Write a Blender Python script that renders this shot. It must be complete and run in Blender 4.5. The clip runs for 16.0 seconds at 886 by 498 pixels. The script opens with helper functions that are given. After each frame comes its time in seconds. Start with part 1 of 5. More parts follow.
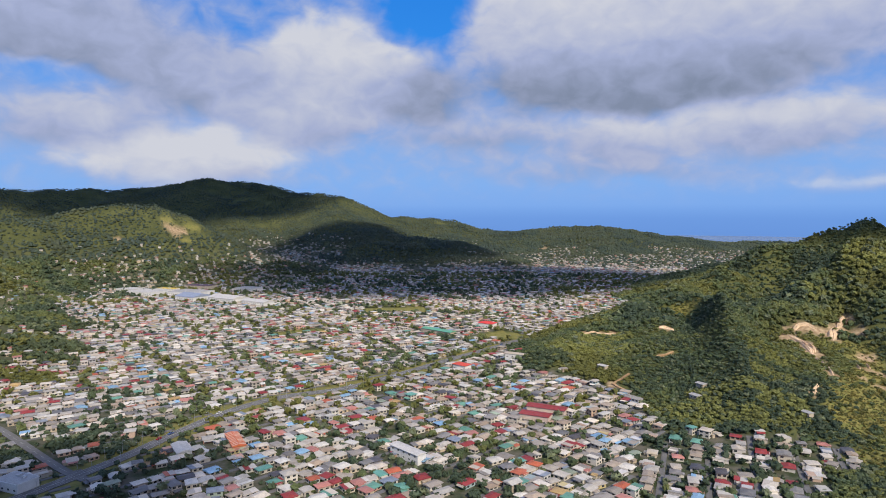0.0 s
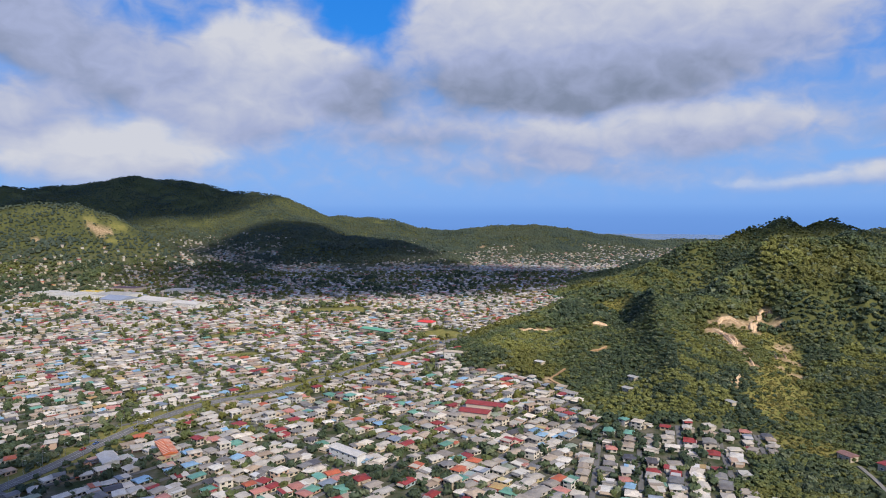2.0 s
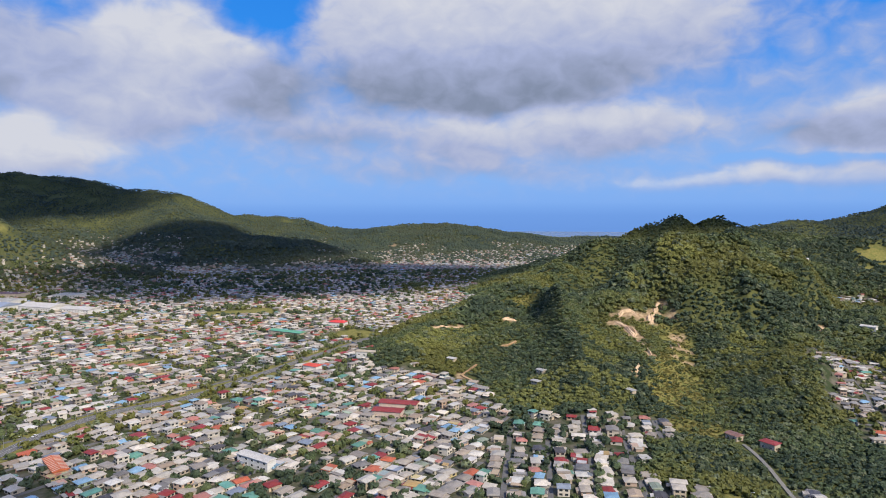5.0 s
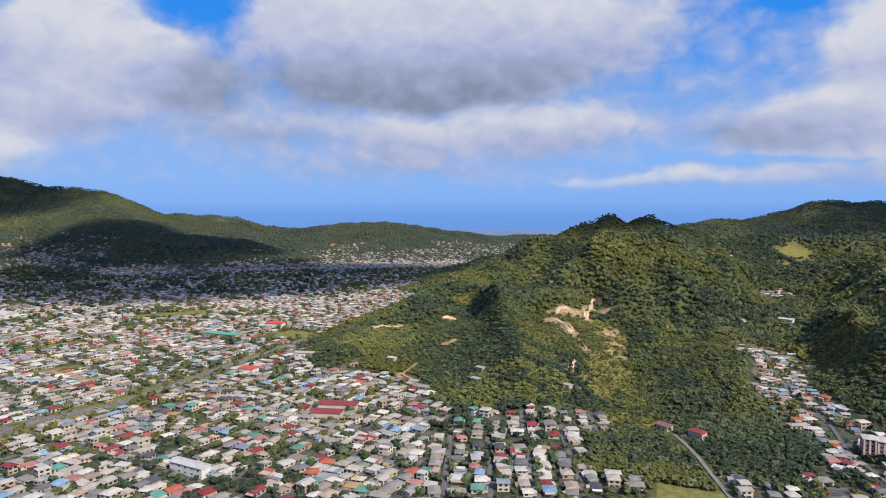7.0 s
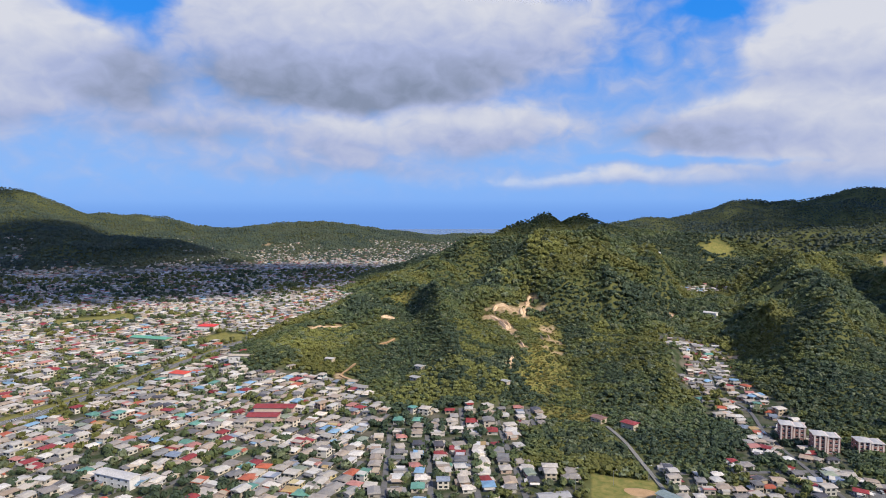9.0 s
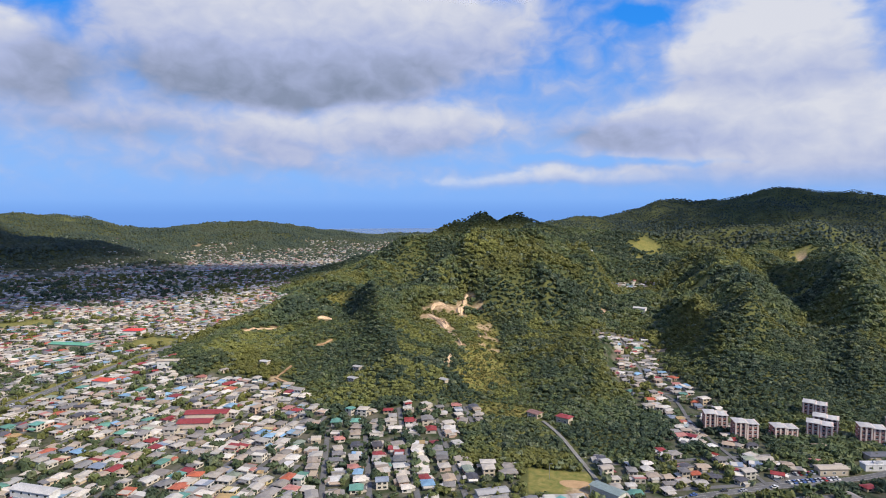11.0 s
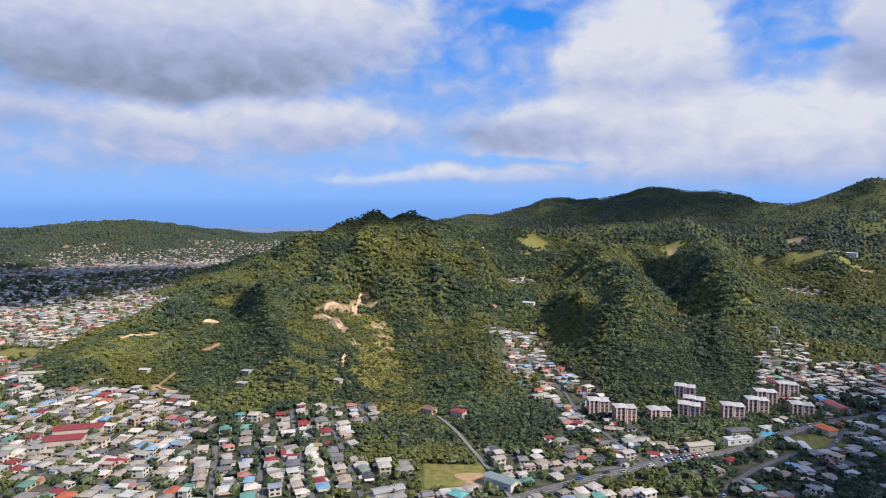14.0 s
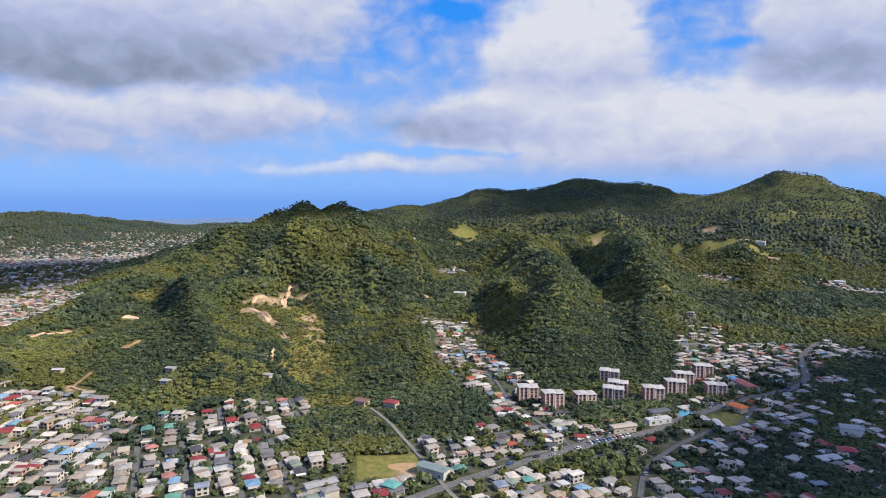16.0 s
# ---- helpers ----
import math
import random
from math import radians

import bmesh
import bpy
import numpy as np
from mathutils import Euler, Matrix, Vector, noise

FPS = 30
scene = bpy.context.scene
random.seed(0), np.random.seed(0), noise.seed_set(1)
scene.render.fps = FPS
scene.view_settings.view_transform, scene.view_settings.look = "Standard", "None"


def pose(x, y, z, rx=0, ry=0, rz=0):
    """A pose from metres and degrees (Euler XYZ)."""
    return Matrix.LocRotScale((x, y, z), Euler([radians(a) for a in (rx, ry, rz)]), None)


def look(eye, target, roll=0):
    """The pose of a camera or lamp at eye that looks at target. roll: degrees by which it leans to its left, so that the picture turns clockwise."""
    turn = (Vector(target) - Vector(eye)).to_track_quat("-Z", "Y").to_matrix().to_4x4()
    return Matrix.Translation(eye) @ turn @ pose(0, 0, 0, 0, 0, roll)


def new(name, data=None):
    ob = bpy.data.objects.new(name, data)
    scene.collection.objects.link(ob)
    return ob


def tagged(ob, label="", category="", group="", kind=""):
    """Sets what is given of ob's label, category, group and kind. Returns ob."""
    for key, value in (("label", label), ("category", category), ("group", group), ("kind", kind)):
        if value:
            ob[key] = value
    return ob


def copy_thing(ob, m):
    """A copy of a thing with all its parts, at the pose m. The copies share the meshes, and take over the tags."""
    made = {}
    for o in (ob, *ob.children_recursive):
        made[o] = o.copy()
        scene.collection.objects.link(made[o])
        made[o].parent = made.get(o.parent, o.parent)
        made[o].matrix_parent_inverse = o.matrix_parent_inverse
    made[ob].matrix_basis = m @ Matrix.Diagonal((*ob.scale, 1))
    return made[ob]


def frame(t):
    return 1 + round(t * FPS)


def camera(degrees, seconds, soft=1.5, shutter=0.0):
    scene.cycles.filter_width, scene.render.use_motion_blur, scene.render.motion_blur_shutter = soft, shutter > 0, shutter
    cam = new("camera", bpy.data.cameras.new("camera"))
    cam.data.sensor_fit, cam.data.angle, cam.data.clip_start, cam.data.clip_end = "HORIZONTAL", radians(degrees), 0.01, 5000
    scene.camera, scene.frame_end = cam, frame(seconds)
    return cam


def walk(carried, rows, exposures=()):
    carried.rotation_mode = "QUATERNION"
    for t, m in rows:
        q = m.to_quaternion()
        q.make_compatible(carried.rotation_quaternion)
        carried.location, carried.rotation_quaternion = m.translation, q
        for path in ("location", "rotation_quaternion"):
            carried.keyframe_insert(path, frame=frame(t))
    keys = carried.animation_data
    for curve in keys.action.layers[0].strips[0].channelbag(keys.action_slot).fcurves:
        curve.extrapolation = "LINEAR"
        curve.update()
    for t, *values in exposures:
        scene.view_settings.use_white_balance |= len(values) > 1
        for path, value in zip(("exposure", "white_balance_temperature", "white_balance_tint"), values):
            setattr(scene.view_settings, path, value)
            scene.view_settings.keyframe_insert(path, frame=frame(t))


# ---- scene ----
H = 160.0
PATH = [
    (0.0, pose(0, 0, H, 86.52, 0.11, 0.99)),
    (0.5, pose(0, 0, H, 86.5, 0.09, -0.44)),
    (1.0, pose(0, 0, H, 86.47, 0.12, -1.85)),
    (1.5, pose(0, 0, H, 86.44, 0.11, -3.24)),
    (2.0, pose(0, 0, H, 86.42, 0.1, -4.59)),
    (2.5, pose(0, 0, H, 86.4, 0.08, -5.93)),
    (3.0, pose(0, 0, H, 86.37, 0.1, -7.29)),
    (5.5, pose(0, 0, H, 86.25, 0.1, -14.0)),
    (6.0, pose(0, 0, H, 86.23, 0.04, -15.38)),
    (6.5, pose(0, 0, H, 86.21, 0.1, -16.78)),
    (7.0, pose(0, 0, H, 86.16, 0.08, -18.14)),
    (7.5, pose(0, 0, H, 86.12, 0.1, -19.53)),
    (8.0, pose(0, 0, H, 86.11, 0.1, -20.94)),
    (8.5, pose(0, 0, H, 86.08, 0.11, -22.37)),
    (9.0, pose(0, 0, H, 86.06, 0.1, -23.77)),
    (11.5, pose(0, 0, H, 85.96, 0.1, -30.94)),
    (12.0, pose(0, 0, H, 85.94, 0.08, -32.4)),
    (12.5, pose(0, 0, H, 85.9, 0.1, -33.86)),
    (13.0, pose(0, 0, H, 85.87, 0.09, -35.49)),
    (13.5, pose(0, 0, H, 85.83, 0.08, -37.42)),
    (14.0, pose(0, 0, H, 85.8, 0.04, -39.16)),
    (14.5, pose(0, 0, H, 85.78, 0.06, -40.75)),
    (15.0, pose(0, 0, H, 85.76, 0.01, -42.33)),
    (15.5, pose(0, 0, H, 85.43, 0.01, -43.89)),
    (16.0, pose(0, 0, H, 84.97, -0.04, -45.41)),
]
cam = camera(70.3, 16.0, soft=1.0)
walk(cam, PATH, exposures=[(0.0, -0.10), (5.0, -0.04), (10.0, 0.04), (16.0, 0.12)])

# ---- sky, sun, exposure ----
SUN_AZ, SUN_EL = 157.0, 40.0        # degrees; azimuth clockwise from +y


def nodes_of(tree):
    tree.nodes.clear()

    def add(kind, **sets):
        n = tree.nodes.new(kind)
        for k, v in sets.items():
            if k == "ins":
                for key, val in v.items():
                    if isinstance(val, bpy.types.NodeSocket):
                        tree.links.new(val, n.inputs[key])
                    else:
                        n.inputs[key].default_value = val
            elif k == "operation":
                n.operation = v
            elif k == "data_type":
                n.data_type = v
            elif k == "blend_type":
                n.blend_type = v
            elif k == "interpolation_type":
                n.interpolation_type = v
            elif k == "sky_type":
                n.sky_type = v
            elif k == "attribute_name":
                n.attribute_name = v
            elif k == "wave_type":
                n.wave_type = v
        return n
    return add


# clouds: azimuth, elevation, half width, half height (degrees), amount, brightness of the top
WEST_CLOUDS = [
    (-10.0, 12.5, 8.0, 5.0, 1.0, 0.95), (-13.5, 8.0, 6.5, 3.0, 0.9, 0.88), (-22.5, 4.2, 10.0, 2.7, 1.0, 1.05),
    (-33.0, 14.0, 12.0, 4.0, 0.8, 0.50), (-31.0, 7.5, 8.0, 2.8, 0.7, 0.70), (-21.0, 11.0, 8.0, 4.0, 0.7, 0.55),
    (-3.0, 10.0, 5.0, 2.5, 0.6, 0.25), (2.0, 7.0, 10.0, 2.5, 0.45, 0.60), (-2.5, 18.2, 5.0, 4.2, -1.0, 0.0), (-33.0, 10.6, 5.0, 1.2, -0.5, 0.0),
    (-90.0, 20.0, 35.0, 12.0, 0.8, 0.8)]
EAST_CLOUDS = [
    (19.0, 16.0, 20.0, 6.5, 1.6, 0.88), (16.0, 11.0, 14.0, 3.0, 0.9, 0.12), (27.0, 6.7, 9.0, 2.5, 0.9, 0.85),
    (14.5, 6.2, 6.5, 2.5, 0.7, 0.85), (38.0, 2.2, 13.0, 0.8, 0.6, 1.0), (56.5, 12.5, 8.0, 5.0, 1.2, 1.0), (77.0, 13.5, 8.0, 5.5, 1.2, 0.8), (77.0, 9.5, 6.0, 2.0, 0.8, 0.1),
    (54.0, 7.0, 13.0, 2.8, 0.9, 0.95), (72.0, 5.5, 18.0, 4.5, 1.0, 0.98), (47.0, 6.0, 9.0, 2.0, 0.6, 0.25), (62.0, 3.2, 24.0, 3.0, 0.75, 0.8), (14.0, 3.8, 16.0, 1.8, 0.35, 0.6),
    (34.5, 18.8, 3.0, 2.0, -1.0, 0.0), (38.5, 13.0, 3.0, 2.0, -0.2, 0.0), (46.0, 15.4, 3.2, 0.9, -0.65, 0.0), (40.5, 17.0, 3.5, 2.0, -0.15, 0.0), (69.5, 11.8, 2.4, 0.6, -0.55, 0.0), (45.0, 3.6, 12.0, 0.5, -0.5, 0.0),
    (120.0, 25.0, 40.0, 18.0, 0.9, 0.8), (180.0, 35.0, 40.0, 20.0, 0.7, 0.8)]
CLOUDS = WEST_CLOUDS + EAST_CLOUDS
world = bpy.data.worlds.new("sky")
world.use_nodes = True
scene.world = world
N = nodes_of(world.node_tree)
W = world.node_tree.links.new
tc = N("ShaderNodeTexCoord")
sep = N("ShaderNodeSeparateXYZ", ins={0: tc.outputs["Generated"]})
az = N("ShaderNodeMath", operation="ARCTAN2", ins={0: sep.outputs[0], 1: sep.outputs[1]})
azd = N("ShaderNodeMath", operation="MULTIPLY", ins={0: az.outputs[0], 1: 57.29578})
el = N("ShaderNodeMath", operation="ARCSINE", ins={0: sep.outputs[2]})
eld = N("ShaderNodeMath", operation="MULTIPLY", ins={0: el.outputs[0], 1: 57.29578})
ang = N("ShaderNodeCombineXYZ", ins={0: azd.outputs[0], 1: eld.outputs[0]})
# the edges of the clouds are warped by noise at two sizes
fine_at = N("ShaderNodeVectorMath", operation="MULTIPLY", ins={0: ang.outputs[0], 1: (0.11, 0.19, 1.0)})
big = N("ShaderNodeTexNoise", ins={"Vector": fine_at.outputs[0], "Scale": 1.0, "Detail": 5.0, "Roughness": 0.5})
warp = N("ShaderNodeVectorMath", operation="SUBTRACT", ins={0: big.outputs["Color"], 1: (0.5, 0.5, 0.5)})
warp2 = N("ShaderNodeVectorMath", operation="MULTIPLY", ins={0: warp.outputs[0], 1: (6.5, 4.0, 0.0)})
place = N("ShaderNodeVectorMath", operation="ADD", ins={0: ang.outputs[0], 1: warp2.outputs[0]})
puff_at = N("ShaderNodeVectorMath", operation="MULTIPLY", ins={0: ang.outputs[0], 1: (0.42, 0.62, 1.0)})
puff = N("ShaderNodeTexNoise", ins={"Vector": puff_at.outputs[0], "Scale": 1.0, "Detail": 5.0, "Roughness": 0.5, "Distortion": 0.4})
dens, tops = None, None
for ca, ce, ra, re, amount, top in CLOUDS:
    off = N("ShaderNodeVectorMath", operation="SUBTRACT", ins={0: place.outputs[0], 1: (ca, ce, 0)})
    rel = N("ShaderNodeVectorMath", operation="MULTIPLY", ins={0: off.outputs[0], 1: (1 / ra, 1 / re, 0)})
    size = N("ShaderNodeVectorMath", operation="LENGTH", ins={0: rel.outputs[0]})
    m = N("ShaderNodeMapRange", interpolation_type="SMOOTHSTEP", ins={0: size.outputs["Value"], 1: 0.1, 2: 1.3, 3: amount, 4: 0.0})
    if dens is None:
        dens = m.outputs[0]
    else:
        dens = N("ShaderNodeMath", operation="ADD", ins={0: dens, 1: m.outputs[0]}).outputs[0]
    if amount > 0:
        up = N("ShaderNodeSeparateXYZ", ins={0: rel.outputs[0]})
        lit = N("ShaderNodeMapRange", interpolation_type="SMOOTHSTEP", ins={0: up.outputs[1], 1: -0.9, 2: 0.5, 3: top * 0.45, 4: top})
        part_lit = N("ShaderNodeMath", operation="MULTIPLY", ins={0: lit.outputs[0], 1: m.outputs[0]})
        if tops is None:
            tops, total = part_lit.outputs[0], m.outputs[0]
        else:
            tops = N("ShaderNodeMath", operation="ADD", ins={0: tops, 1: part_lit.outputs[0]}).outputs[0]
            total = N("ShaderNodeMath", operation="ADD", ins={0: total, 1: m.outputs[0]}).outputs[0]
bright = N("ShaderNodeMath", operation="DIVIDE", ins={0: tops, 1: N("ShaderNodeMath", operation="MAXIMUM", ins={0: total, 1: 0.02}).outputs[0]})
puff_c = N("ShaderNodeMapRange", ins={0: puff.outputs[0], 1: 0.3, 2: 0.7, 3: -0.2, 4: 0.2})
# a thin veil hangs between the clouds, higher up
veil = N("ShaderNodeMapRange", interpolation_type="SMOOTHSTEP", ins={0: eld.outputs[0], 1: 1.0, 2: 8.0, 3: 0.20, 4: 0.42})
dens1 = N("ShaderNodeMath", operation="ADD", ins={0: dens, 1: veil.outputs[0]})
dens2 = N("ShaderNodeMath", operation="ADD", ins={0: dens1.outputs[0], 1: puff_c.outputs[0]})
cover = N("ShaderNodeMapRange", interpolation_type="SMOOTHSTEP", ins={0: dens2.outputs[0], 1: 0.0, 2: 1.0, 3: 0.0, 4: 1.0})
body = N("ShaderNodeMapRange", interpolation_type="SMOOTHSTEP", ins={0: dens, 1: 0.0, 2: 0.45, 3: 0.0, 4: 1.0})
whole = N("ShaderNodeMix", data_type="FLOAT", ins={0: body.outputs[0], 2: 0.5, 3: bright.outputs[0]})
bright2 = N("ShaderNodeMath", operation="ADD", ins={0: whole.outputs[0], 1: N("ShaderNodeMath", operation="MULTIPLY", ins={0: puff_c.outputs[0], 1: 0.55}).outputs[0]})
cloud_col = N("ShaderNodeValToRGB", ins={0: bright2.outputs[0]})
cr = cloud_col.color_ramp
cr.elements[0].position, cr.elements[0].color = 0.1, (0.235, 0.285, 0.41, 1)
cr.elements[1].position, cr.elements[1].color = 0.95, (0.67, 0.69, 0.77, 1)
e = cr.elements.new(0.5)
e.color = (0.405, 0.465, 0.69, 1)
sky = N("ShaderNodeTexSky", sky_type="NISHITA")
sky.sun_disc, sky.sun_elevation, sky.sun_rotation = False, radians(SUN_EL), radians(SUN_AZ)
sky_dim = N("ShaderNodeVectorMath", operation="SCALE", ins={0: sky.outputs[0], "Scale": 0.10})
elev = N("ShaderNodeMapRange", ins={0: eld.outputs[0], 1: -4.0, 2: 26.0, 3: 0.0, 4: 1.0})
air = N("ShaderNodeValToRGB", ins={0: elev.outputs[0]})
ar = air.color_ramp
ar.elements[0].position, ar.elements[0].color = 0.0, (0.13, 0.30, 0.76, 1)
ar.elements[1].position, ar.elements[1].color = 1.0, (0.010, 0.20, 0.78, 1)
for pos, col in ((0.11, (0.16, 0.36, 0.85, 1)), (0.15, (0.21, 0.44, 0.94, 1)), (0.22, (0.22, 0.46, 0.95, 1)), (0.33, (0.21, 0.45, 0.94, 1)), (0.62, (0.02, 0.27, 0.90, 1))):
    e = ar.elements.new(pos)
    e.color = col
clear = N("ShaderNodeMix", data_type="RGBA", ins={0: 0.93, 6: sky_dim.outputs[0], 7: air.outputs[0]})
# clouds fade into the haze towards the horizon
haze = N("ShaderNodeMapRange", interpolation_type="SMOOTHSTEP", ins={0: eld.outputs[0], 1: -0.2, 2: 3.5, 3: 0.0, 4: 1.0})
cover2 = N("ShaderNodeMath", operation="MULTIPLY", ins={0: cover.outputs[0], 1: haze.outputs[0]})
mixed = N("ShaderNodeMix", data_type="RGBA", ins={0: cover2.outputs[0], 6: clear.outputs[2], 7: cloud_col.outputs[0]})
bg = N("ShaderNodeBackground", ins={0: mixed.outputs[2], 1: 1.0})
W(bg.outputs[0], N("ShaderNodeOutputWorld").inputs[0])

sun = new("sun", bpy.data.lights.new("sun", "SUN"))
sun.data.energy, sun.data.angle, sun.data.color = 5.2, radians(0.6), (1.0, 0.90, 0.74)
sa, se = radians(SUN_AZ), radians(SUN_EL)
SUN_WAY = Vector((math.sin(sa) * math.cos(se), math.cos(sa) * math.cos(se), math.sin(se)))
sun.matrix_world = look(SUN_WAY * 3000, (0, 0, 0))


# ---- materials ----
def material(name, rough=0.8, metal=0.0, spec=0.3):
    mat = bpy.data.materials.new(name)
    mat.use_nodes = True
    n = nodes_of(mat.node_tree)
    out = n("ShaderNodeOutputMaterial")
    b = n("ShaderNodeBsdfPrincipled", ins={"Roughness": rough, "Metallic": metal, "Specular IOR Level": spec})
    mat.node_tree.links.new(b.outputs[0], out.inputs[0])
    return mat, n, b


def wire(mat, a, b):
    mat.node_tree.links.new(a, b)


def plain(name, color, rough=0.75, scale=0.5, vary=0.25, metal=0.0, coords="Object"):
    """A colour with stains at two sizes and a fine relief."""
    mat, n, b = material(name, rough, metal)
    tcn = n("ShaderNodeTexCoord")
    n1 = n("ShaderNodeTexNoise", ins={"Vector": tcn.outputs[coords], "Scale": scale, "Detail": 5.0})
    n2 = n("ShaderNodeTexNoise", ins={"Vector": tcn.outputs[coords], "Scale": scale * 9, "Detail": 3.0})
    add = n("ShaderNodeMath", operation="ADD", ins={0: n1.outputs[0], 1: n2.outputs[0]})
    k = n("ShaderNodeMapRange", ins={0: add.outputs[0], 1: 0.6, 2: 1.4, 3: 1 - vary, 4: 1 + vary})
    rnd = n("ShaderNodeObjectInfo")
    k2 = n("ShaderNodeMapRange", ins={0: rnd.outputs["Random"], 1: 0.0, 2: 1.0, 3: 0.92, 4: 1.08})
    kk = n("ShaderNodeMath", operation="MULTIPLY", ins={0: k.outputs[0], 1: k2.outputs[0]})
    col = n("ShaderNodeVectorMath", operation="SCALE", ins={0: color, "Scale": kk.outputs[0]})
    wire(mat, col.outputs[0], b.inputs["Base Color"])
    bump = n("ShaderNodeBump", ins={"Strength": 0.2, "Distance": 0.05, "Height": n2.outputs[0]})
    wire(mat, bump.outputs[0], b.inputs["Normal"])
    return mat


def tinted(name, rough, scale, vary, metal=0.0, streak=False, clump=0.0):
    """Takes its colour from the mesh's own colour attribute 'col', with stains and wear over it."""
    mat, n, b = material(name, rough, metal)
    at = n("ShaderNodeAttribute", attribute_name="col")
    tcn = n("ShaderNodeTexCoord")
    n1 = n("ShaderNodeTexNoise", ins={"Vector": tcn.outputs["Object"], "Scale": scale, "Detail": 6.0, "Roughness": 0.6})
    n2 = n("ShaderNodeTexNoise", ins={"Vector": tcn.outputs["Object"], "Scale": scale * 7, "Detail": 3.0})
    add = n("ShaderNodeMath", operation="ADD", ins={0: n1.outputs[0], 1: n2.outputs[0]})
    k = n("ShaderNodeMapRange", ins={0: add.outputs[0], 1: 0.6, 2: 1.4, 3: 1 - vary, 4: 1 + vary})
    val = k.outputs[0]
    if clump:
        geo = n("ShaderNodeNewGeometry")
        isl = n("ShaderNodeMapRange", ins={0: geo.outputs["Random Per Island"], 1: 0.0, 2: 1.0, 3: 1 - clump, 4: 1 + clump})
        val = n("ShaderNodeMath", operation="MULTIPLY", ins={0: val, 1: isl.outputs[0]}).outputs[0]
    col = n("ShaderNodeVectorMath", operation="SCALE", ins={0: at.outputs["Color"], "Scale": val})
    wire(mat, col.outputs[0], b.inputs["Base Color"])
    if clump:
        glow = n("ShaderNodeBsdfTranslucent", ins={0: col.outputs[0]})
        leafy = n("ShaderNodeMixShader", ins={0: 0.38, 1: b.outputs[0], 2: glow.outputs[0]})
        end = [k for k in mat.node_tree.nodes if k.bl_idname == "ShaderNodeOutputMaterial"][0]
        wire(mat, leafy.outputs[0], end.inputs[0])
    if streak:
        rust = n("ShaderNodeMapRange", interpolation_type="SMOOTHSTEP", ins={0: n1.outputs[0], 1: 0.6, 2: 0.75, 3: 0.0, 4: 0.5})
        mx = n("ShaderNodeMix", data_type="RGBA", ins={0: rust.outputs[0], 6: col.outputs[0], 7: (0.16, 0.10, 0.07, 1)})
        wire(mat, mx.outputs[2], b.inputs["Base Color"])
    return mat


M_ROOF = tinted("painted_metal_roof", 0.5, 0.35, 0.34, 0.0, streak=True)
M_WALL = tinted("painted_render_wall", 0.85, 0.3, 0.18)
M_LEAF = tinted("foliage", 0.62, 0.25, 0.24, clump=0.16)
M_TRUNK = plain("bark", (0.11, 0.085, 0.06), 0.9, 1.5, 0.4)
M_ASPHALT = plain("asphalt", (0.135, 0.132, 0.13), 0.9, 0.05, 0.3)
M_PATH = plain("concrete_paving", (0.21, 0.20, 0.18), 0.9, 0.08, 0.3)
M_CLAY = plain("bare_earth", (0.34, 0.22, 0.12), 0.95, 0.06, 0.4)
M_PAINT = plain("white_road_paint", (0.34, 0.34, 0.33), 0.7, 0.8, 0.3)
M_GLASS, gn, gb = material("window_glass", 0.12, 0.0, 0.5)
gb.inputs["Base Color"].default_value = (0.035, 0.04, 0.045, 1)
M_FRAME = plain("white_window_frame", (0.7, 0.7, 0.68), 0.6, 1.0, 0.1)
M_POLE = plain("galvanised_steel", (0.42, 0.43, 0.44), 0.45, 1.0, 0.15, 0.7)


# ---- the lie of the land ----
def lattice(ix, iy, seed):
    h = (ix.astype(np.int64) * 374761393 + iy.astype(np.int64) * 668265263 + seed * 974711) & 0x7FFFFFFF
    h = ((h ^ (h >> 13)) * 1274126177) & 0x7FFFFFFF
    return ((h ^ (h >> 16)) & 0xFFFF) / 65535.0


def vnoise(x, y, seed=0):
    fx, fy = np.floor(x), np.floor(y)
    u, v = x - fx, y - fy
    u, v = u * u * (3 - 2 * u), v * v * (3 - 2 * v)
    a, b = lattice(fx, fy, seed), lattice(fx + 1, fy, seed)
    c, d = lattice(fx, fy + 1, seed), lattice(fx + 1, fy + 1, seed)
    return (a * (1 - u) + b * u) * (1 - v) + (c * (1 - u) + d * u) * v


def fbm(x, y, size, octaves=4, seed=0):
    """Noise from 0 to 1 whose largest lumps are size metres across."""
    total, amp, norm, f = 0.0, 1.0, 0.0, 1.0 / size
    for o in range(octaves):
        total = total + amp * vnoise(x * f + 17.3 * o, y * f - 9.1 * o, seed + o)
        norm += amp
        amp, f = amp * 0.5, f * 2.03
    return total / norm


